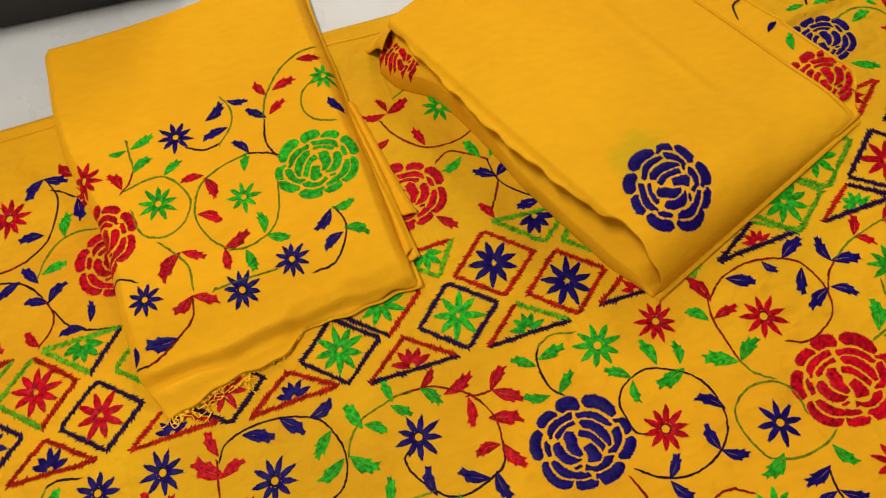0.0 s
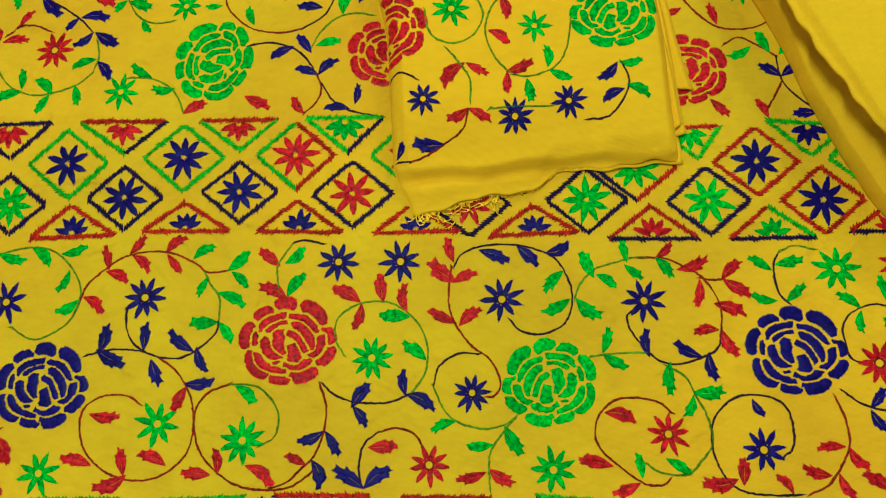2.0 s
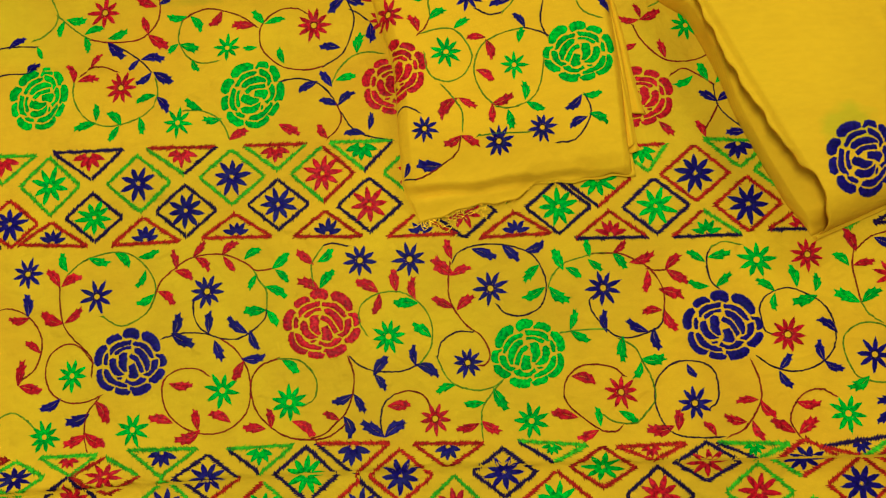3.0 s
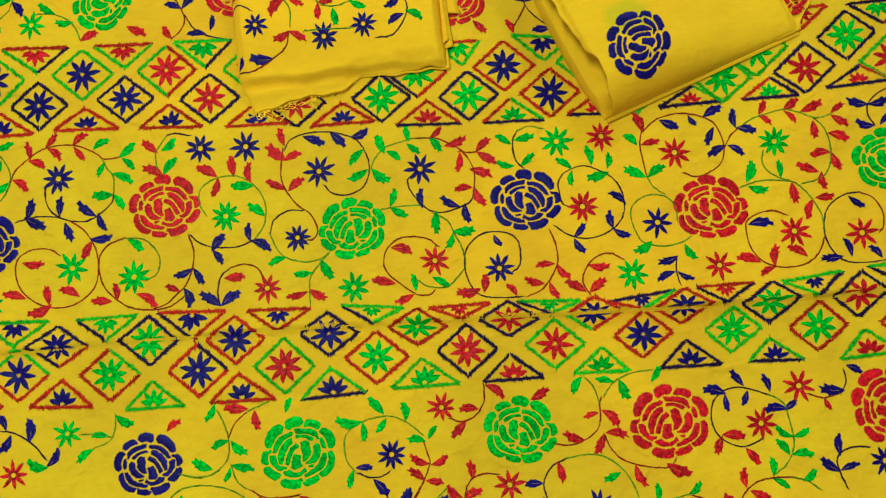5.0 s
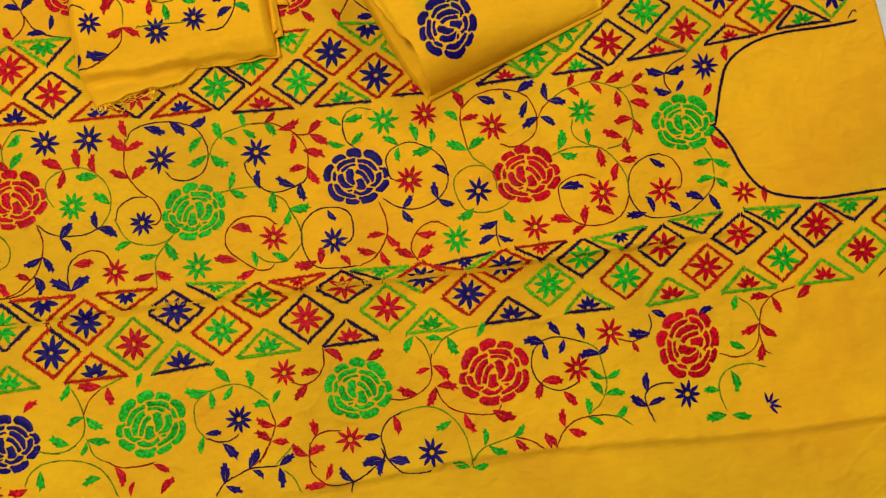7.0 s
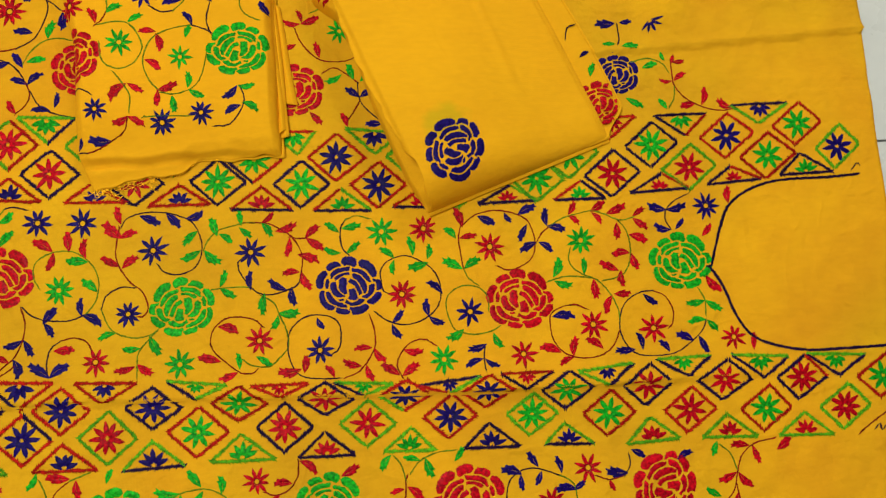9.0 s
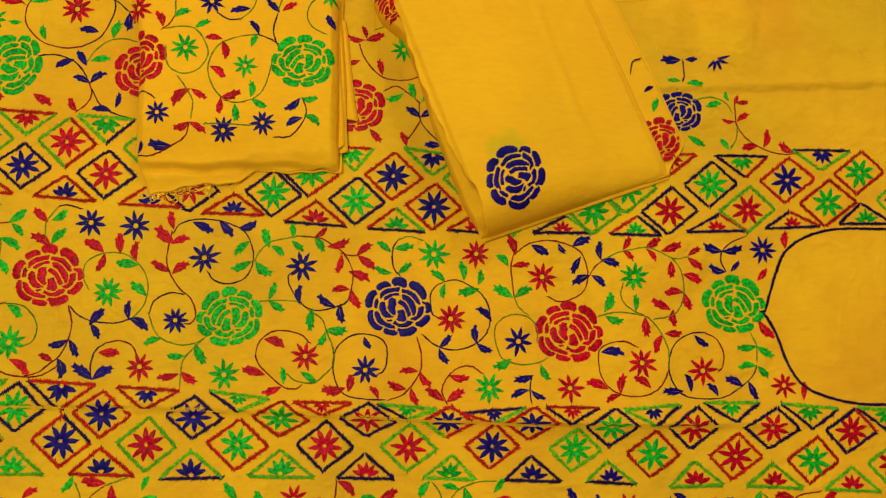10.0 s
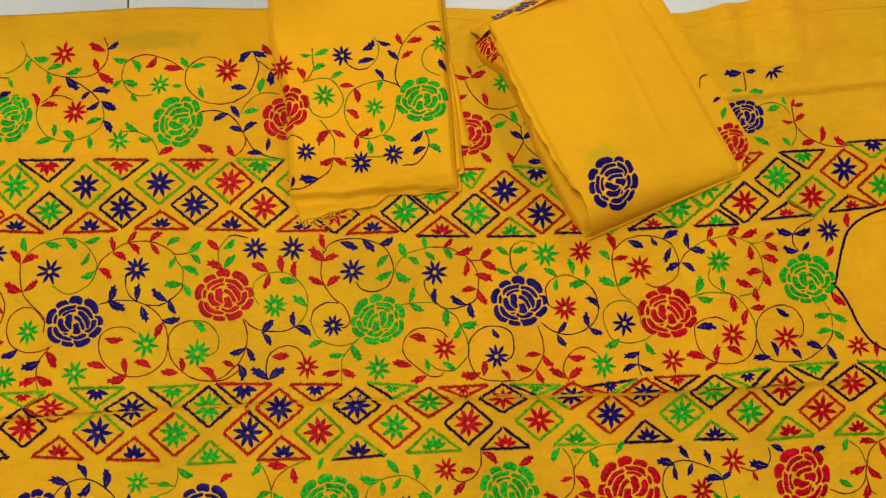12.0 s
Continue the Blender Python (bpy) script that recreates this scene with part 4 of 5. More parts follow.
main.triangle(311, 61, 370, 61, 344, 37, "brb", "g")
main.triangle(399, 69, 465, 69, 428, 46, "bgg", "b")
main.triangle(234, 60, 289, 62, 258, 37, "rrr", "r")
main.diamond(-631, -197, -567, -201, -599, -183, -598, -216, "grrr", "r")
main.diamond(-535, -205, -475, -209, -505, -187, -505, -227, "brbb", "b")
main.diamond(-443, -208, -387, -212, -414, -186, -415, -234, "bbbb", "g")
main.diamond(-359, -215, -303, -219, -330, -194, -332, -240, "rrrr", "b")
main.diamond(-268, -218, -212, -222, -239, -199, -241, -241, "bbbb", "b")
main.diamond(-182, -220, -126, -224, -153, -204, -155, -239, "rrrr", "g")
main.diamond(-94, -221, -37, -225, -65, -206, -67, -239, "bbbb", "r")
main.diamond(-661, -218, -605, -222, -633, -197, -632, -243, "bbbb", "r")
main.diamond(-575, -229, -515, -233, -545, -206, -545, -256, "grrg", "b")
main.diamond(-485, -237, -425, -241, -455, -214, -455, -264, "grrr", "g")
main.diamond(-397, -241, -340, -245, -368, -218, -369, -268, "brrr", "b")
main.diamond(-314, -245, -256, -249, -284, -220, -286, -273, "gggg", "r")
main.diamond(-226, -245, -165, -249, -194, -222, -197, -272, "rrrr", "g")
main.diamond(-137, -247, -79, -250, -107, -224, -110, -273, "bbbb", "r")
main.diamond(-52, -249, 5, -253, -22, -227, -26, -274, "gggg", "r")
main.triangle(-662, -179, -608, -180, -632, -197, "ggg", "r")
main.triangle(-579, -178, -515, -181, -547, -203, "ggg", "b")
main.triangle(-487, -183, -426, -184, -456, -206, "ggb", "g")
main.triangle(-405, -184, -339, -188, -371, -213, "rrb", "b")
main.triangle(-318, -190, -256, -194, -289, -213, "rrr", "b")
main.triangle(-226, -194, -166, -202, -196, -214, "ggb", "g")
main.triangle(-141, -205, -82, -206, -111, -218, "rrr", "r")
main.triangle(-56, -207, 5, -212, -26, -222, "ggb", "g")
main.triangle(-621, -254, -561, -261, -590, -233, "rrr", "r")
main.triangle(-534, -263, -472, -268, -502, -240, "rrr", "b")
main.triangle(-441, -274, -384, -275, -413, -249, "ggg", "g")
main.triangle(-359, -275, -296, -277, -330, -250, "rrr", "b")
main.triangle(-271, -280, -208, -279, -241, -253, "bgg", "b")
main.triangle(-184, -278, -119, -279, -153, -252, "ggg", "g")
main.triangle(-95, -280, -38, -281, -68, -256, "bbb", "r")
main.neck("b", 537, -17, 496, -19, 456, -19, 428, -22, 402, -31, 382, -46, 371, -67, 362, -92, 356, -109, 352, -110)
main.neck("b", 352, -110, 359, -119, 368, -138, 377, -165, 391, -187, 414, -199, 450, -207, 487, -208, 525, -208, 545, -208)
main.vine("b", 529, -12, 536, -5, 539, -8)
main.diamond(490, 14, 542, 17, 522, 41, 510, -9, "gggg", "b")
main.diamond(443, 42, 500, 45, 478, 69, 466, 19, "rrrr", "g")
main.triangle(362, -20, 424, -17, 390, -1, "brb", "r")
main.triangle(445, -14, 507, -13, 470, 9, "bbb", "g")
main.diamond(-10, -224, 43, -226, 19, -209, 14, -241, "rrgr", "b")
main.diamond(75, -226, 129, -227, 105, -210, 99, -243, "rrrr", "b")
main.diamond(159, -230, 213, -231, 190, -211, 182, -250, "bbbb", "g")
main.diamond(246, -231, 298, -232, 277, -210, 268, -253, "bbbb", "r")
main.diamond(327, -231, 385, -233, 361, -211, 351, -253, "bbbb", "r")
main.diamond(413, -234, 469, -236, 446, -212, 435, -258, "rbbb", "r")
main.diamond(502, -239, 558, -240, 536, -217, 524, -262, "rrrr", "g")
main.diamond(34, -249, 89, -250, 65, -227, 58, -272, "rrrr", "b")
main.diamond(120, -252, 174, -254, 151, -232, 143, -275, "gggg", "g")
main.diamond(201, -257, 256, -259, 233, -234, 224, -281, "rrrr", "g")
main.diamond(288, -260, 343, -261, 320, -237, 310, -284, "rrrr", "r")
main.diamond(370, -264, 425, -266, 404, -241, 392, -288, "rrrr", "g")
main.diamond(457, -268, 512, -269, 491, -245, 479, -292, "gggg", "r")
main.triangle(31, -216, 95, -211, 62, -226, "bgr", "b")
main.triangle(117, -210, 172, -211, 142, -227, "rbb", "r")
main.triangle(199, -213, 259, -208, 230, -229, "gbg", "b")
main.triangle(284, -206, 343, -206, 317, -226, "gbb", "g")
main.triangle(366, -207, 428, -212, 399, -233, "gbb", "g")
main.triangle(448, -211, 514, -216, 483, -236, "gbb", "g")
main.triangle(-9, -280, 44, -283, 21, -258, "ggg", "g")
main.triangle(74, -283, 132, -285, 101, -259, "bbb", "b")
main.triangle(158, -285, 210, -288, 180, -265, "bgg", "b")
main.triangle(244, -291, 301, -289, 271, -265, "ggg", "r")
main.triangle(325, -290, 385, -293, 354, -268, "ggg", "r")
main.triangle(408, -294, 468, -297, 439, -272, "ggg", "r")
main.vine("r", 496, -298, 511, -288, 529, -278)
main.vine("b", 514, -294, 520, -290, 521, -296, 529, -290, 532, -295)
main.rose("g", -277, -330, 37, 1)
main.leaf("g", -287, -291, -282, -278)
main.vine("g", -352, -284, -346, -298, -343, -312, -344, -326, -351, -336, -362, -342, -376, -343, -393, -338)
main.leaf("g", -355, -276, -365, -291)
main.leaf("g", -343, -312, -359, -318)
main.leaf("g", -341, -312, -326, -325)
main.leaf("g", -342, -335, -322, -340)
main.leaf("g", -343, -337, -349, -349)
main.leaf("g", -360, -337, -378, -327)
main.vine("r", -343, -309, -336, -296, -323, -286)
main.vine("g", -323, -286, -303, -279)
main.leaf("r", -323, -284, -344, -281)
main.leaf("r", -317, -286, -314, -303)
main.vine("g", -342, -335, -337, -350, -327, -359)
main.vine("g", -225, -351, -232, -340, -233, -325, -229, -315, -217, -307, -196, -303, -182, -305, -169, -313, -158, -324)
main.daisy("b", -189, -339, 15)
main.vine("b", -222, -353, -211, -358, -200, -358, -191, -354)
main.leaf("g", -214, -306, -238, -302)
main.leaf("g", -214, -307, -214, -323)
main.leaf("g", -193, -301, -206, -286)
main.leaf("g", -191, -305, -201, -317)
main.leaf("g", -173, -309, -175, -293)
main.leaf("g", -226, -350, -231, -365)
main.leaf("g", -156, -330, -173, -327)
main.leaf("g", -153, -328, -145, -317)
main.leaf("b", -224, -348, -209, -349)
main.leaf("b", -208, -360, -196, -376)
main.leaf("b", -180, -385, -175, -372)
main.vine("r", -158, -330, -155, -342, -154, -351, -161, -366, -168, -376, -175, -386)
main.leaf("r", -154, -351, -171, -342)
main.leaf("r", -153, -352, -138, -345)
main.leaf("r", -160, -366, -174, -355)
main.leaf("r", -159, -366, -143, -369)
main.daisy("r", -138, -300, 15)
main.vine("r", -131, -311, -120, -315, -107, -311, -98, -300, -96, -289, -96, -281)
main.leaf("r", -95, -283, -79, -296)
main.leaf("r", -103, -305, -120, -303)
main.leaf("r", -116, -315, -130, -328)
main.leaf("r", -53, -301, -36, -292)
main.rose("g", -66, -329, 35, 0)
main.vine("r", -36, -343, -22, -346, -7, -343, 6, -335, 11, -324, 12, -310, 15, -305)
main.vine("g", 12, -310, 8, -295, 1, -285)
main.leaf("g", -2, -284, -12, -299)
main.leaf("g", 28, -292, 11, -288)
main.leaf("g", 33, -290, 39, -309)
main.vine("g", 17, -304, 28, -292, 47, -285, 65, -284)
main.leaf("r", 10, -319, -4, -322)
main.leaf("r", 13, -317, 27, -333)
main.leaf("r", 14, -338, 35, -343)
main.leaf("r", 13, -339, 4, -355)
main.leaf("r", -6, -343, -25, -334)
main.vine("r", 13, -340, 17, -352, 26, -363, 41, -370, 58, -374, 70, -374, 77, -367)
main.leaf("r", 38, -369, 46, -388)
main.leaf("r", 67, -371, 87, -381)
main.rose("r", 75, -334, 38, 1)
main.vine("b", -25, -358, -40, -364, -49, -377, -48, -391, -46, -403)
main.vine("g", -25, -358, -6, -356, 11, -360, 26, -373, 35, -391, 38, -412, 38, -423)
main.leaf("r", -34, -360, -31, -379)
main.leaf("b", -50, -378, -66, -378)
main.leaf("b", -48, -403, -70, -402)
main.leaf("b", -45, -402, -26, -406)
main.leaf("g", 23, -375, 7, -381)
main.leaf("g", 63, -295, 72, -282)
main.daisy("b", -1, -402, 16)
main.daisy("r", -81, -377, 16)
main.vine("r", -122, -376, -115, -368, -103, -365, -89, -367)
main.leaf("r", -115, -369, -117, -352)
main.leaf("r", -125, -386, -139, -373)
main.leaf("r", -125, -386, -108, -380)
main.vine("r", -122, -376, -124, -389, -119, -398)
main.vine("b", 170, -317, 158, -312, 144, -308, 129, -310, 118, -319, 114, -333, 116, -345, 123, -355, 137, -362, 149, -361, 159, -357)
main.vine("g", 170, -317, 178, -321, 185, -328, 187, -340, 188, -358, 186, -369, 178, -382, 164, -391)
main.leaf("b", 131, -313, 111, -307)
main.leaf("b", 130, -313, 131, -329)
main.leaf("b", 149, -307, 139, -292)
main.leaf("b", 152, -312, 146, -324)
main.leaf("b", 173, -315, 168, -299)
main.leaf("b", 188, -333, 165, -332)
main.leaf("b", 184, -333, 197, -325)
main.daisy("r", 160, -343, 16)
main.leaf("r", 122, -350, 142, -353)
main.leaf("r", 122, -351, 115, -367)
main.leaf("r", 142, -364, 153, -379)
main.leaf("g", 188, -358, 174, -347)
main.leaf("g", 188, -358, 203, -352)
main.leaf("g", 182, -374, 172, -360)
main.leaf("g", 184, -374, 203, -376)
main.leaf("g", 164, -391, 165, -376)
main.leaf("g", 163, -394, 176, -403)
main.leaf("g", 190, -398, 203, -390)
main.vine("r", 127, -413, 135, -403, 148, -395, 164, -393, 181, -394)
main.vine("g", 181, -394, 195, -399, 205, -408)
main.leaf("r", 137, -399, 137, -382)
main.leaf("r", 140, -402, 156, -409)
main.leaf("r", 119, -417, 116, -403)
main.daisy("r", 201, -312, 16)
main.vine("r", 208, -320, 222, -325, 238, -322)
main.vine("b", 238, -322, 245, -312, 245, -300)
main.leaf("b", 248, -297, 261, -305)
main.leaf("b", 242, -320, 221, -316)
main.leaf("b", 295, -310, 311, -304)
main.leaf("r", 222, -325, 226, -336)
main.rose("r", 280, -337, 37, 2)
main.vine("b", 229, -408, 225, -393, 225, -381, 233, -374, 245, -372, 257, -374)
main.leaf("b", 228, -379, 230, -360)
main.leaf("b", 225, -393, 211, -380)
main.leaf("b", 226, -392, 242, -387)
main.daisy("b", 268, -387, 16)
main.vine("r", 311, -352, 327, -358, 343, -355, 353, -345, 358, -328, 365, -311, 380, -300, 403, -296)
main.leaf("g", 338, -351, 324, -343)
main.leaf("g", 340, -295, 335, -309)
main.leaf("r", 357, -328, 339, -335)
main.leaf("r", 359, -328, 372, -342)
main.leaf("r", 357, -348, 351, -365)
main.leaf("r", 374, -302, 354, -300)
main.leaf("r", 377, -302, 383, -320)
main.leaf("r", 403, -308, 418, -297)
main.vine("g", 358, -325, 353, -309, 342, -298)
main.vine("r", 356, -339, 358, -355, 364, -361)
main.vine("g", 355, -373, 340, -367, 318, -368, 305, -378, 302, -392, 305, -409)
main.leaf("g", 318, -371, 321, -391)
main.leaf("g", 302, -389, 286, -386)
main.leaf("g", 304, -414, 283, -414)
main.leaf("g", 310, -415, 328, -420)
main.half_daisy("b", 350, -411, 14, 20)
main.vine("r", -325, -359, -312, -367, -293, -369, -279, -368)
main.leaf("r", -317, -366, -311, -384)
main.leaf("r", -279, -369, -264, -378)
main.leaf("r", -110, -412, -104, -398)
main.leaf("r", -110, -416, -130, -416)
main.leaf("r", 85, -403, 95, -415)
main.leaf("r", 125, -418, 116, -404)
main.leaf("r", -404, -373, -422, -374)
main.leaf("r", -304, -396, -300, -384)
main.leaf("r", -274, -399, -260, -386)
main.vine("b", -50, -392, -50, -400, -63, -409, -77, -416, -94, -419, -105, -418)
main.vine("r", -105, -418, -113, -414, -123, -403, -124, -390, -121, -379)
main.vine("b", -50, -392, -45, -403, -33, -416, -20, -420, -6, -420, 0, -415)
main.leaf("b", -49, -401, -56, -415)
main.leaf("b", -83, -417, -94, -404)
main.leaf("b", -211, -400, -209, -380)
main.leaf("b", -210, -402, -195, -409)
main.leaf("b", -185, -389, -177, -373)
main.leaf("b", -182, -391, -172, -400)
main.leaf("b", -155, -391, -140, -382)
main.leaf("b", -155, -393, -154, -411)
main.vine("b", -83, -417, -87, -428)
main.leaf("g", 35, -423, 19, -416)
main.leaf("g", 38, -424, 52, -423)
main.leaf("g", 53, -404, 55, -388)
main.leaf("g", 57, -405, 74, -413)
main.leaf("g", 83, -400, 95, -391)
main.leaf("g", -390, -358, -391, -376)
main.leaf("g", -332, -374, -349, -378)
main.vine("g", 37, -420, 42, -413, 52, -406, 66, -403, 83, -400)
main.vine("r", 86, -401, 102, -408, 111, -416)
main.daisy("r", -442, -373, 15)
main.vine("g", -406, -369, -400, -359, -388, -352, -369, -351, -347, -356, -331, -366, -322, -380, -317, -394)
main.vine("b", -220, -409, -211, -399, -196, -393, -182, -389, -157, -391)
main.vine("r", -162, -368, -170, -380, -182, -387)
main.vine("g", -150, -397, -142, -406, -136, -420)
main.vine("g", -157, -388, -148, -381, -139, -374)
main.rose("b", -421, -328, 33, 0)
main.rose("b", -615, -319, 30, 1)
main.leaf("r", -402, -298, -388, -289)
main.vine("b", -596, -326, -598, -310, -591, -295, -578, -286, -562, -283, -545, -288, -529, -300, -518, -314)
main.leaf("b", -578, -289, -599, -281)
main.leaf("b", -578, -289, -578, -306)
main.leaf("b", -558, -283, -568, -267)
main.leaf("b", -553, -287, -565, -301)
main.leaf("b", -535, -296, -535, -275)
main.leaf("b", -518, -320, -507, -305)
main.daisy("g", -498, -291, 15)
main.daisy("r", -551, -325, 15)
main.leaf("g", -517, -321, -535, -314)
main.leaf("g", -451, -278, -434, -288)
main.leaf("g", -458, -297, -473, -295)
main.leaf("g", -473, -308, -488, -319)
main.vine("g", -485, -293, -472, -294, -456, -298)
main.vine("g", -473, -307, -458, -302, -452, -292, -451, -277)

main.vine("b", -712, 221, -699, 223, -684, 222, -667, 220)
main.leaf("b", -697, 221, -679, 230)
main.leaf("b", -706, 222, -716, 208)
main.leaf("g", -667, 220, -662, 208)
main.leaf("b", -678, 193, -663, 200)
main.vine("b", -718, 191, -698, 194, -678, 193)
main.triangle(-733, 112, -668, 108, -700, 82, "ggg", "r")
main.diamond(-722, 43, -665, 40, -693, 65, -692, 19, "rrrr", "b")
main.diamond(-766, 80, -708, 77, -738, 107, -737, 50, "bbbb", "r")
main.triangle(-766, 25, -702, 20, -735, 43, "bbb", "g")
main.daisy("b", -675, -8, 16)
main.leaf("b", -675, -49, -676, -29)
main.vine("r", -708, -42, -692, -40, -673, -50, -660, -73, -666, -97, -684, -110)
main.leaf("r", -673, -50, -692, -50)
main.leaf("r", -661, -84, -676, -73)
main.leaf("r", -683, -113, -678, -91)
main.leaf("r", -682, -113, -662, -119)
main.vine("g", -708, -144, -690, -137, -677, -143, -668, -153)
main.rose("g", -742, -84, 34, 1)
main.leaf("g", -712, -28, -724, -14)
main.leaf("g", -700, -146, -716, -158)
main.diamond(-712, -195, -656, -196, -684, -181, -683, -212, "gggg", "b")
main.diamond(-745, -216, -690, -217, -718, -194, -717, -240, "gggg", "r")
main.triangle(-748, -178, -692, -178, -719, -196, "rrr", "g")
main.triangle(-706, -250, -648, -254, -676, -230, "bbb", "g")


# ---- the small folded piece ----
def piece_left(y):
    return -0.331 + 0.020 * smooth((0.26 - y) / 0.12) + 0.014 * smooth((0.05 - y) / 0.05)


def piece_right(y):
    return -0.1045 + 0.004 * smooth((0.31 - y) / 0.28) + 0.0006 * np.sin(60 * y)


def piece_bottom(x):
    return 0.010 + 0.011 * smooth((x + 0.290) / 0.06) + 0.015 * smooth((x + 0.214) / 0.034) + 0.0010 * np.sin(90 * x) + 0.0008 * np.sin(260 * x + 1)


def piece_height(x, y):
    x, y = np.asarray(x, float), np.asarray(y, float)
    a, b = x - piece_left(y), piece_right(y) - x
    low = y - piece_bottom(x)
    # the upper part ends in a crease; a thinner flap hangs out below it
    step = y - (0.039 + 0.0018 * np.sin(34 * x + 1) + 0.0008 * np.sin(110 * x))
    h = 0.004 + 0.006 * smooth(low / 0.018) + 0.007 * smooth((step + 0.004) / 0.007) + (0.008 + 0.006 * smooth((-0.18 - x) / 0.11)) * smooth(step / 0.05)
    h = h - 0.0025 * np.exp(-((step + 0.005) / 0.003) ** 2) * smooth((-0.17 - x) / 0.04)
    h = h * (0.3 + 0.7 * np.sqrt(np.clip(b / 0.008, 0, 1))) * (0.35 + 0.65 * np.sqrt(np.clip(a / 0.012, 0, 1)))
    h = h - 0.004 * smooth((y - 0.27) / 0.07)
    h = h + 0.0014 * LONG(x * 1.4 + 3, y * 1.2) + 0.0008 * SHORT(x + 1, y) + 0.0003 * FINE(x, y + 1)
    return np.maximum(h, 0.0012) + ground_height(x, y) * 0.6 + 0.002


def piece_at(u, v):
    y = 0.0 + 0.34 * v
    for _ in range(3):
        x = piece_left(y) + (piece_right(y) - piece_left(y)) * u
        y = piece_bottom(x) + (0.340 - 0.004 * np.sin(6 * u) - piece_bottom(x)) * v
    return x, y, piece_height(x, y)


folded = tagged(new("folded_fabric"), "small folded amber cotton piece with embroidery and a frayed raw edge", "fabric")
sheet("top_layer", 150, 200, piece_at, CLOTH_PLAIN, folded)


def lower_at(u, v):
    x, y, z = piece_at(u, v)
    x = x + 0.004 * smooth((u - 0.5) / 0.5) - 0.001
    y = y - 0.002 * (1 - v) * smooth((u - 0.45) / 0.3)
    return x, y, ground_height(x, y) + 0.0012 + 0.003 * smooth((u - 0.3) / 0.6)


sheet("bottom_layer", 80, 100, lower_at, CLOTH_PLAIN, folded)
# folded tongues that show beside the piece: places of the far and the near end, and the height
for k, (x1, y1, x0, y0, z) in enumerate(((-0.0975, 0.206, -0.0805, 0.095, 0.0030), (-0.1040, 0.262, -0.0905, 0.058, 0.0062), (-0.1045, 0.240, -0.0950, 0.061, 0.0095))):
    def strip_at(u, v, x0=x0, x1=x1, y0=y0, y1=y1, z=z, k=k):
        y = y0 + (y1 - y0) * v
        edge = x0 + (x1 - x0) * v ** 0.9 + 0.0008 * np.sin(42 * y + 2 * k)
        x = -0.118 + (edge + 0.118) * u
        y = y + 0.003 * (1 - v) * np.sin(5 * u + k)
        return x, y, ground_height(x, y) + z + 0.0022 * np.exp(-((u - 0.86) / 0.09) ** 2) - 0.0012 * smooth((u - 0.9) / 0.1)
    sheet("folded_edge", 26, 70, strip_at, CLOTH_PLAIN, folded, thickness=0.0018)
# raw edge with loose threads
fray = []
for i in range(230):
    loose = i < 34
    x = -0.296 + (0.062 if loose else 0.19) * rng.uniform(0, 1) ** (1.2 if loose else 1.0)
    px, py = x, float(piece_bottom(x)) + 0.0012
    a = -90 + rng.normal(0, 45)
    size = rng.uniform(0.0022, 0.0044) if loose else rng.uniform(0.0008, 0.0016)
    for j in range(5 if loose else 2):
        qx, qy = px + size * math.cos(radians(a)), py + size * math.sin(radians(a))
        fray.append((px, py, qx, qy))
        px, py, a = qx, qy, a + rng.normal(0, 50)
stitch_mesh("frayed_threads", fray, 0.0007, 0.0007, lambda x, y: ground_height(x, y) + 0.0026, [HEM], 0, folded, "loose frayed yellow threads")
piece = Needle(folded, piece_height, lambda x, y: (x > piece_left(y) + 0.001) & (x < piece_right(y) - 0.003) & (y > piece_bottom(x) + 0.001))

# the embroidery of the folded piece
piece.daisy("r", -311, 201, 16)
piece.leaf("r", -284, 181, -292, 197)
piece.leaf("r", -223, 170, -239, 171)
piece.leaf("r", -223, 168, -219, 149)
piece.leaf("r", -234, 139, -220, 128)
piece.leaf("r", -160, 224, -166, 239)
piece.leaf("r", -154, 227, -135, 230)
piece.leaf("r", -162, 205, -148, 214)
piece.leaf("r", -128, 247, -111, 241)
piece.leaf("r", -253, 114, -269, 98)
piece.leaf("r", -252, 114, -237, 105)
piece.leaf("r", -223, 106, -204, 114)
piece.leaf("r", -222, 106, -224, 90)
piece.leaf("r", -253, 79, -268, 73)
piece.leaf("r", -253, 79, -237, 70)
piece.vine("r", -285, 178, -278, 184, -272, 195)
piece.vine("g", -272, 195, -273, 212, -273, 223)
piece.leaf("g", -275, 214, -287, 215)
piece.leaf("g", -271, 214, -254, 220)
piece.leaf("g", -273, 192, -258, 200)
piece.leaf("g", -251, 181, -237, 190)
piece.leaf("g", -193, 163, -188, 177)
piece.leaf("g", -192, 108, -192, 125)
piece.leaf("g", -191, 106, -176, 98)
piece.leaf("g", -208, 100, -206, 84)
piece.leaf("g", -140, 108, -124, 109)
piece.leaf("g", -136, 90, -121, 81)
piece.vine("g", -282, 179, -264, 182, -250, 179, -240, 165, -237, 151, -245, 136, -259, 130, -273, 135, -279, 146, -280, 161)
piece.daisy("g", -260, 159, 16)
piece.daisy("b", -236, 212, 15)
piece.vine("b", -230, 200, -218, 193, -205, 194)
piece.vine("g", -205, 194, -193, 207, -190, 222, -195, 237)
piece.leaf("b", -211, 219, -196, 230)
piece.leaf("b", -191, 231, -176, 225)
piece.leaf("b", -196, 206, -216, 203)
piece.leaf("b", -186, 177, -195, 191)
piece.leaf("b", -165, 203, -178, 216)
piece.leaf("b", -105, 187, -115, 201)
piece.leaf("b", -308, 49, -303, 60)
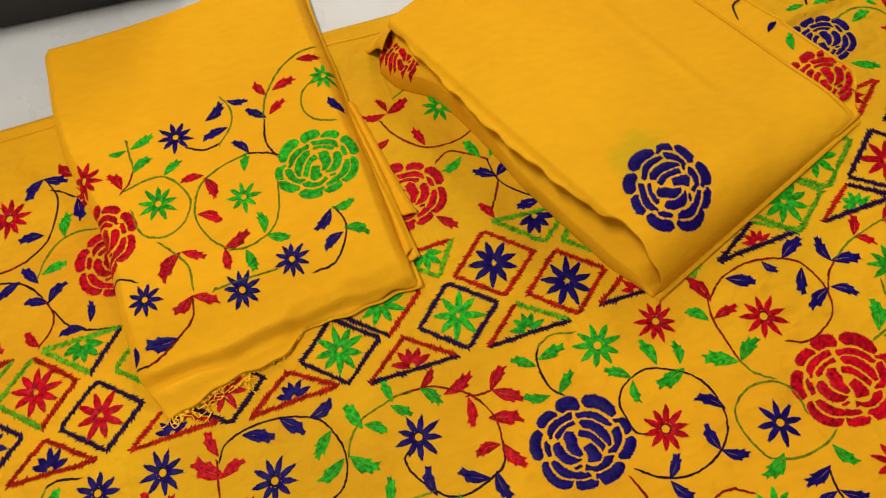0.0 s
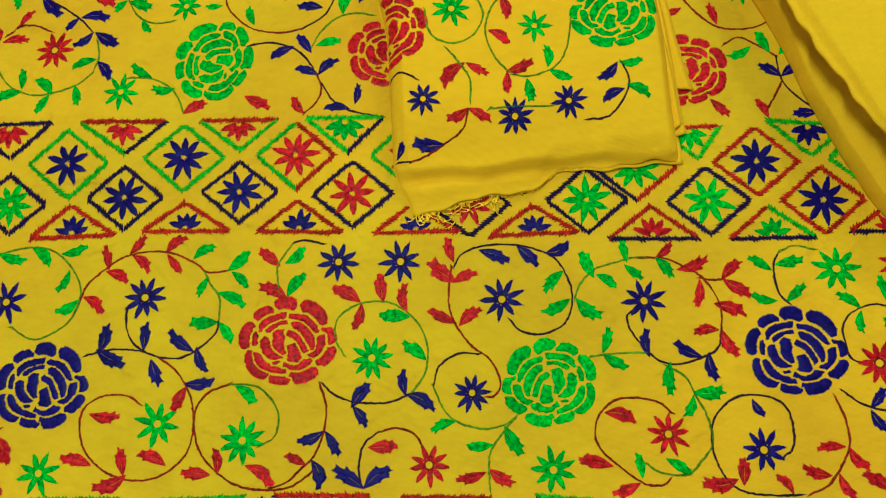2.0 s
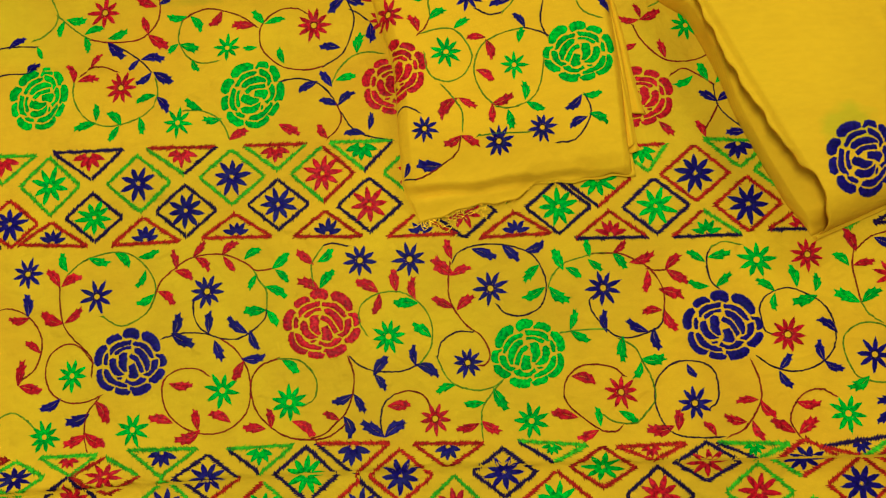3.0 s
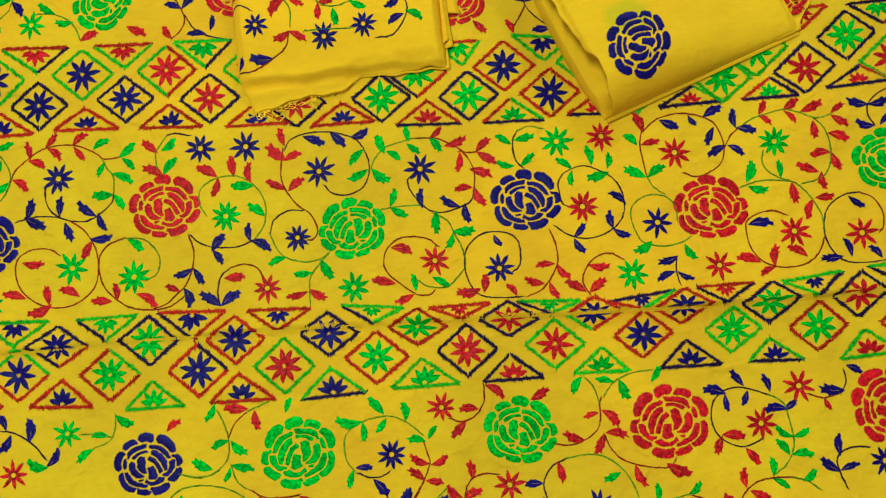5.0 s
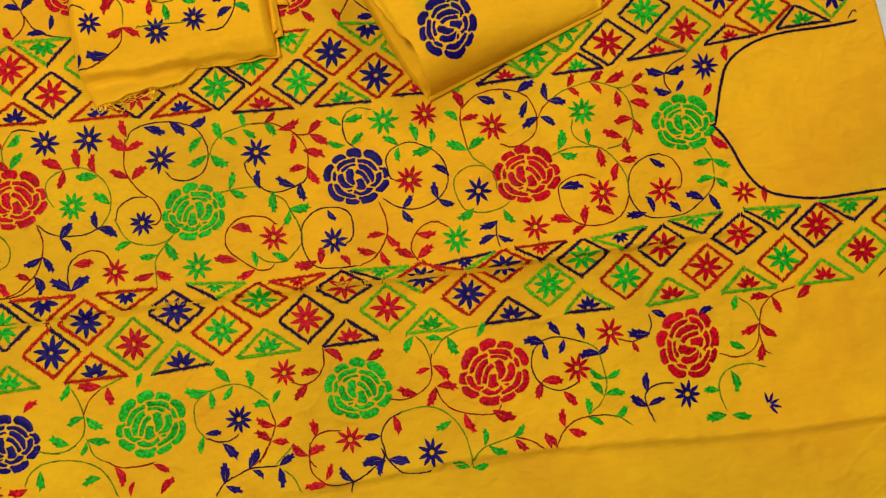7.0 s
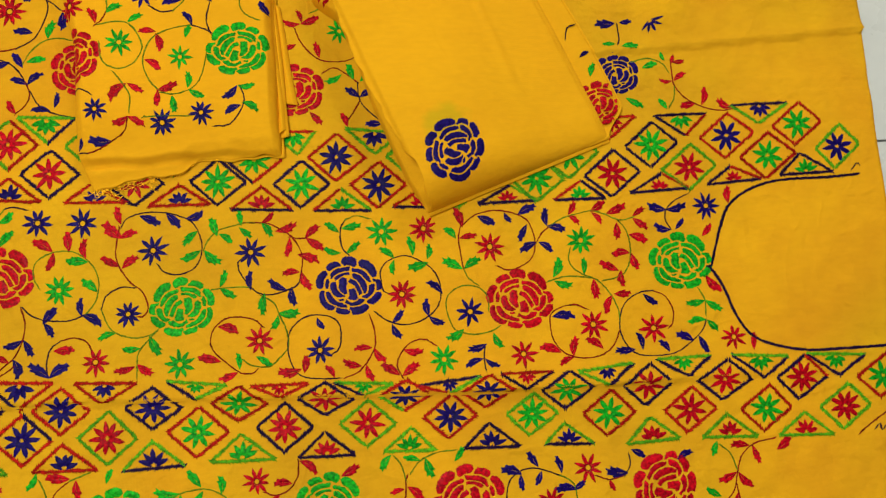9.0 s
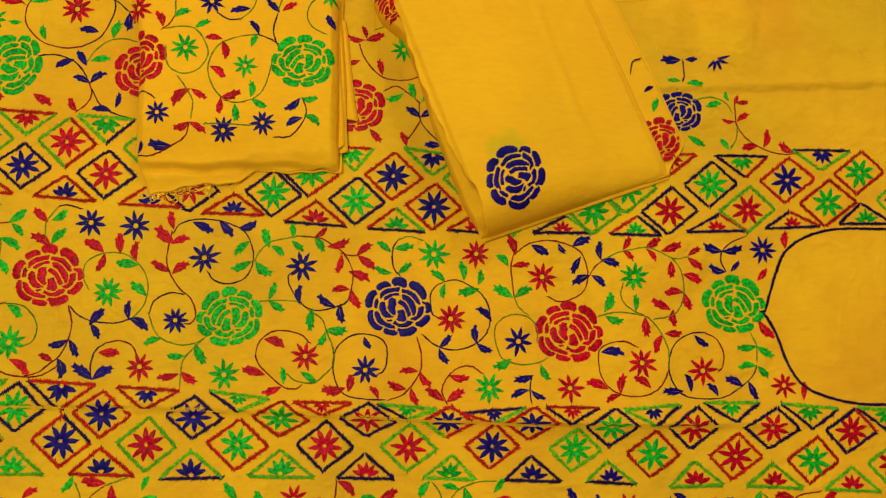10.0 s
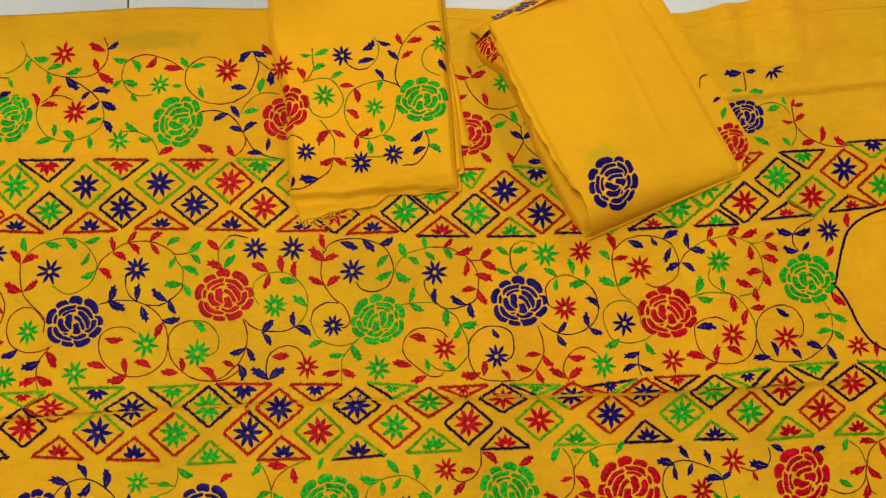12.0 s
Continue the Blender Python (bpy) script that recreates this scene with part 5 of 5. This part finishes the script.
piece.leaf("b", -272, 56, -293, 58)
piece.leaf("b", -141, 108, -155, 96)
piece.leaf("b", -138, 87, -154, 79)
piece.vine("g", -189, 177, -205, 174, -223, 166, -232, 154, -236, 136, -230, 117, -219, 104)
piece.daisy("g", -199, 142, 14)
piece.vine("b", -186, 177, -173, 172, -164, 166)
piece.vine("b", -167, 167, -171, 183, -167, 202)
piece.vine("g", -167, 205, -160, 224, -145, 242, -126, 252, -110, 253)
piece.vine("g", -117, 225, -132, 215, -136, 200, -130, 188, -116, 180)
piece.daisy("g", -112, 223, 13)
piece.rose("g", -139, 148, 33, 1)
piece.vine("g", -171, 147, -177, 122, -187, 108, -205, 102, -219, 104)
piece.vine("g", -266, 127, -258, 116, -250, 101, -251, 83)
piece.vine("r", -253, 77, -258, 65, -272, 56, -287, 48, -297, 45)
piece.vine("b", -297, 45, -308, 47)
piece.vine("b", -310, 47, -312, 76, -312, 103, -305, 111, -295, 108, -288, 103)
piece.daisy("b", -285, 88, 14)
piece.daisy("b", -219, 72, 15)
piece.daisy("b", -179, 81, 14)
piece.vine("b", -167, 67, -151, 68, -139, 80, -134, 94, -138, 108)
piece.vine("g", -237, 78, -216, 79, -189, 78)
piece.rose("r", -311, 146, 33, 1)


# ---- the thick folded packet ----
PA, PB, PC, PD = (np.array(p) for p in ((-0.051, 0.234), (0.053, -0.036), (0.256, 0.036), (0.141, 0.322)))


def packet_place(s, v):
    """s runs along the front fold, v away from it."""
    s, v = np.asarray(s, float)[..., None], np.asarray(v, float)[..., None]
    p = PB * (1 - s) * (1 - v) + PC * s * (1 - v) + PA * (1 - s) * v + PD * s * v
    return p[..., 0], p[..., 1]


def packet_where(x, y):
    """The s and v of a place, by a few steps of Newton's method."""
    x, y = np.asarray(x, float), np.asarray(y, float)
    s, v = np.full(x.shape, 0.5), np.full(x.shape, 0.5)
    for _ in range(6):
        px, py = packet_place(s, v)
        ds = (PC - PB)[:, None] * (1 - v).ravel() + (PD - PA)[:, None] * v.ravel()
        dv = (PA - PB)[:, None] * (1 - s).ravel() + (PD - PC)[:, None] * s.ravel()
        ex, ey = (x - px).ravel(), (y - py).ravel()
        det = ds[0] * dv[1] - dv[0] * ds[1]
        s = s + ((ex * dv[1] - dv[0] * ey) / det).reshape(x.shape)
        v = v + ((ds[0] * ey - ex * ds[1]) / det).reshape(x.shape)
    return s, v


def packet_z(s, v):
    s, v = np.asarray(s, float), np.asarray(v, float)
    sc, vc = np.clip(s, 0, 1), np.clip(v, 0, 1)
    crown = 0.047 + 0.004 * np.sin(math.pi * np.clip(sc / 0.7, 0, 1)) - 0.034 * smooth((sc - 0.1) / 0.9)
    crown = crown * (1 - 0.18 * smooth((vc - 0.35) / 0.6) * smooth(sc / 0.3))
    front = np.sqrt(np.clip(1 - (1 - np.clip(vc / 0.13, 0, 1)) ** 2, 0, 1))
    rightfold = np.sqrt(np.clip(1 - (1 - np.clip((1 - sc) / 0.05, 0, 1)) ** 2, 0, 1))
    x, y = packet_place(sc, vc)
    h = 0.007 + crown * (0.05 + 0.95 * front) * (0.25 + 0.75 * rightfold)
    h = h + 0.0026 * LONG(x * 1.3 + 2, y * 1.3 + 5) + 0.0009 * SHORT(x, y + 2) + 0.0003 * FINE(x + 2, y)
    h = h - 0.004 * (1 - smooth(sc / 0.016)) * smooth(vc / 0.05)
    h = h + 0.002 * np.exp(-((sc - 0.62 - 0.1 * vc) / 0.03) ** 2) * smooth((vc - 0.1) / 0.3)
    return h


def packet_height(x, y):
    return packet_z(*packet_where(x, y))


PACKET_CLOTH = material("amber_cotton_marked", cotton((0.93, 0.445, 0.010), 0.12, pen_mark(0.074, 0.050, 0.040, 0.034, (0.78, 0.985, 1.0)), 0.55, 0.0008))
packet = tagged(new("folded_dupatta"), "thick folded amber cloth with a navy rose, on the spread fabric", "fabric")


def packet_top(u, v):
    sway = 0.026 * np.exp(-((v - 0.14) / 0.09) ** 2) - 0.034 * np.exp(-((v - 0.55) / 0.2) ** 2)
    s = u + (sway + 0.006 * np.sin(11 * v + 2)) * (1 - u) ** 6 + (0.004 * np.sin(47 * v + 1) + 0.003 * np.sin(83 * v)) * (1 - u) ** 10
    x, y = packet_place(s, v)
    return x, y, packet_z(s, v)


sheet("top_layer", 130, 170, packet_top, PACKET_CLOTH, packet, thickness=0.0022)


def packet_front(u, v):
    """The front fold, from the top layer down to the spread cloth."""
    x, y = packet_place(u, 0 * v)
    a = v * math.pi / 2
    n = np.array([0.338, -0.941])
    top = packet_z(u, 0 * u)
    out = 0.0035 * np.sin(a * 2)
    return x + n[0] * out, y + n[1] * out, ground_height(x, y) + 0.001 + (top - ground_height(x, y) - 0.001) * (1 - v)


sheet("front_fold", 110, 10, packet_front, CLOTH_PLAIN, packet, thickness=0.0006)


def layer(name, s0, s1, v0, v1, z, wob, lift=0.0, label="", mat=CLOTH_PLAIN):
    def at(u, v):
        vv = v0 + (v1 - v0) * v
        s = s0 + (s1 - s0) * u + wob * np.sin(15 * vv + z * 900) * np.where(u < 0.5, (1 - 2 * u) ** 2, (2 * u - 1) ** 2)
        x, y = packet_place(s, vv)
        edge = np.where(s < 0.1, 1 - np.clip(s / 0.1, 0, 1), 0)
        return x, y, ground_height(x, y) + z + lift * np.sin(math.pi * np.clip(vv, 0, 1)) * (1 - edge * 0.4)
    return sheet(name, 60, 70, at, mat, packet, label, 0.0016)


layer("bottom_layer", 0.06, 0.985, 0.012, 0.97, 0.0022, 0.008)
for k, (s0, z) in enumerate(((0.09, 0.012), (0.10, 0.020), (0.09, 0.028), (0.10, 0.034), (0.07, 0.040))):
    layer("inner_layer", s0, 0.55 - 0.07 * k, 0.05 + 0.02 * k, 0.96, z, 0.012, 0.003)


def wall_foot(v):
    return -0.026 * smooth(v / 0.15) * (1 - smooth((v - 0.42) / 0.28)) - 0.004 - 0.08 * smooth((v - 0.80) / 0.14)


WALL_END = 0.075


def wall_height(x, y):
    """The open side: a lower folded sheet, rounded at its foot, that slopes in under the top layer."""
    s, v = packet_where(x, y)
    u = np.clip((s - wall_foot(v)) / (WALL_END - wall_foot(v)), 0, 1)
    top = (0.027 + 0.012 * smooth((v - 0.5) / 0.25)) * smooth(v / 0.08)
    return ground_height(x, y) + 0.0012 + top * (0.45 * np.sqrt(np.clip(u / 0.12, 0, 1)) + 0.55 * u) + 0.0012 * np.sin(60 * v + 8 * u) * u


def wall_at(u, v):
    vv = 0.006 + 0.99 * v
    x, y = packet_place(wall_foot(vv) + (WALL_END - wall_foot(vv)) * u, vv)
    return x, y, wall_height(x, y)


sheet("open_side", 40, 90, wall_at, CLOTH_PLAIN, packet, thickness=0.001)


def side_edge(v):
    return 1.0 + 0.135 * smooth(v / 0.10) - 0.03 * smooth((v - 0.3) / 0.5)


def side_at(u, v):
    vv = 0.0 + 0.96 * v
    s = 0.88 + (side_edge(vv) - 0.88) * u
    x, y = packet_place(s, vv)
    return x, y, ground_height(x, y) + 0.0075 + 0.003 * np.sin(math.pi * u) * smooth(vv / 0.2)


sheet("side_layer", 30, 80, side_at, CLOTH_PLAIN, packet, thickness=0.0016)


def flap_height(x, y):
    """Layers that slope from the packet's far corner down to the spread cloth."""
    s, v = packet_where(x, y)
    out = np.hypot(np.maximum(-s, 0) * 0.21, np.maximum(v - 0.985, 0) * 0.29)
    return ground_height(x, y) + 0.001 + 0.043 * (1 - smooth(out / 0.034)) + 0.0012 * np.sin(70 * x + 40 * y)


def far_flap(u, v):
    s, vv = -0.06 + 0.64 * u, 0.985 + 0.11 * v
    x, y = packet_place(s, vv)
    return x, y, flap_height(x, y)


sheet("far_flap", 50, 20, far_flap, CLOTH_PLAIN, packet, thickness=0.0012)
# seam line along the far side of the top layer
vv = np.arange(0.03, 0.99, 0.012)
sx, sy = packet_place(np.full(vv.shape, 0.965), vv)
line = np.stack([sx, sy], 1)
stitch_mesh("seam", np.hstack([line[:-1] * 1.5 - line[1:] * 0.5, line[1:] * 1.5 - line[:-1] * 0.5]), 0.0014, 0.0009, packet_height, [CLOTH_PLAIN], 0, packet, "raised seam")
ev = np.linspace(0.06, 0.95, 90)
line = np.stack(packet_place(side_edge(ev) - 0.004, ev), 1)
stitch_mesh("edge_piping", np.hstack([line[:-1] * 1.5 - line[1:] * 0.5, line[1:] * 1.5 - line[:-1] * 0.5]), 0.0024, 0.0014, lambda x, y: ground_height(x, y) + 0.0075, [CLOTH_PLAIN], 0, packet, "raised edge piping")
wrap = Needle(packet, packet_height)
wrap.rose("b", 82, 21, 34, 2)
flank = Needle(packet, lambda x, y: ground_height(x, y) + 0.0102, lambda x, y: (packet_where(x, y)[0] < side_edge(packet_where(x, y)[1]) - 0.02) & (packet_where(x, y)[0] > 0.99))
flank.rose("r", 247, 74, 28, 1)
flank.leaf("g", 240, 106, 245, 120)
flank.leaf("b", 230, 128, 240, 134)
flank.vine("b", 216, 150, 220, 164, 231, 168)
corner = Needle(packet, flap_height, lambda x, y: (packet_where(x, y)[1] > 1.0) & (packet_where(x, y)[0] > -0.045) & (packet_where(x, y)[1] < 1.085))
corner.rose("b", -14, 262, 30, 0)
edge = Needle(packet, wall_height, lambda x, y: (packet_where(x, y)[0] < 0.0) & (packet_where(x, y)[0] > wall_foot(packet_where(x, y)[1]) + 0.01) & (packet_where(x, y)[1] < 0.99))
edge.rose("r", -50, 214, 20, 1)
edge.leaf("r", -42, 194, -40, 180)
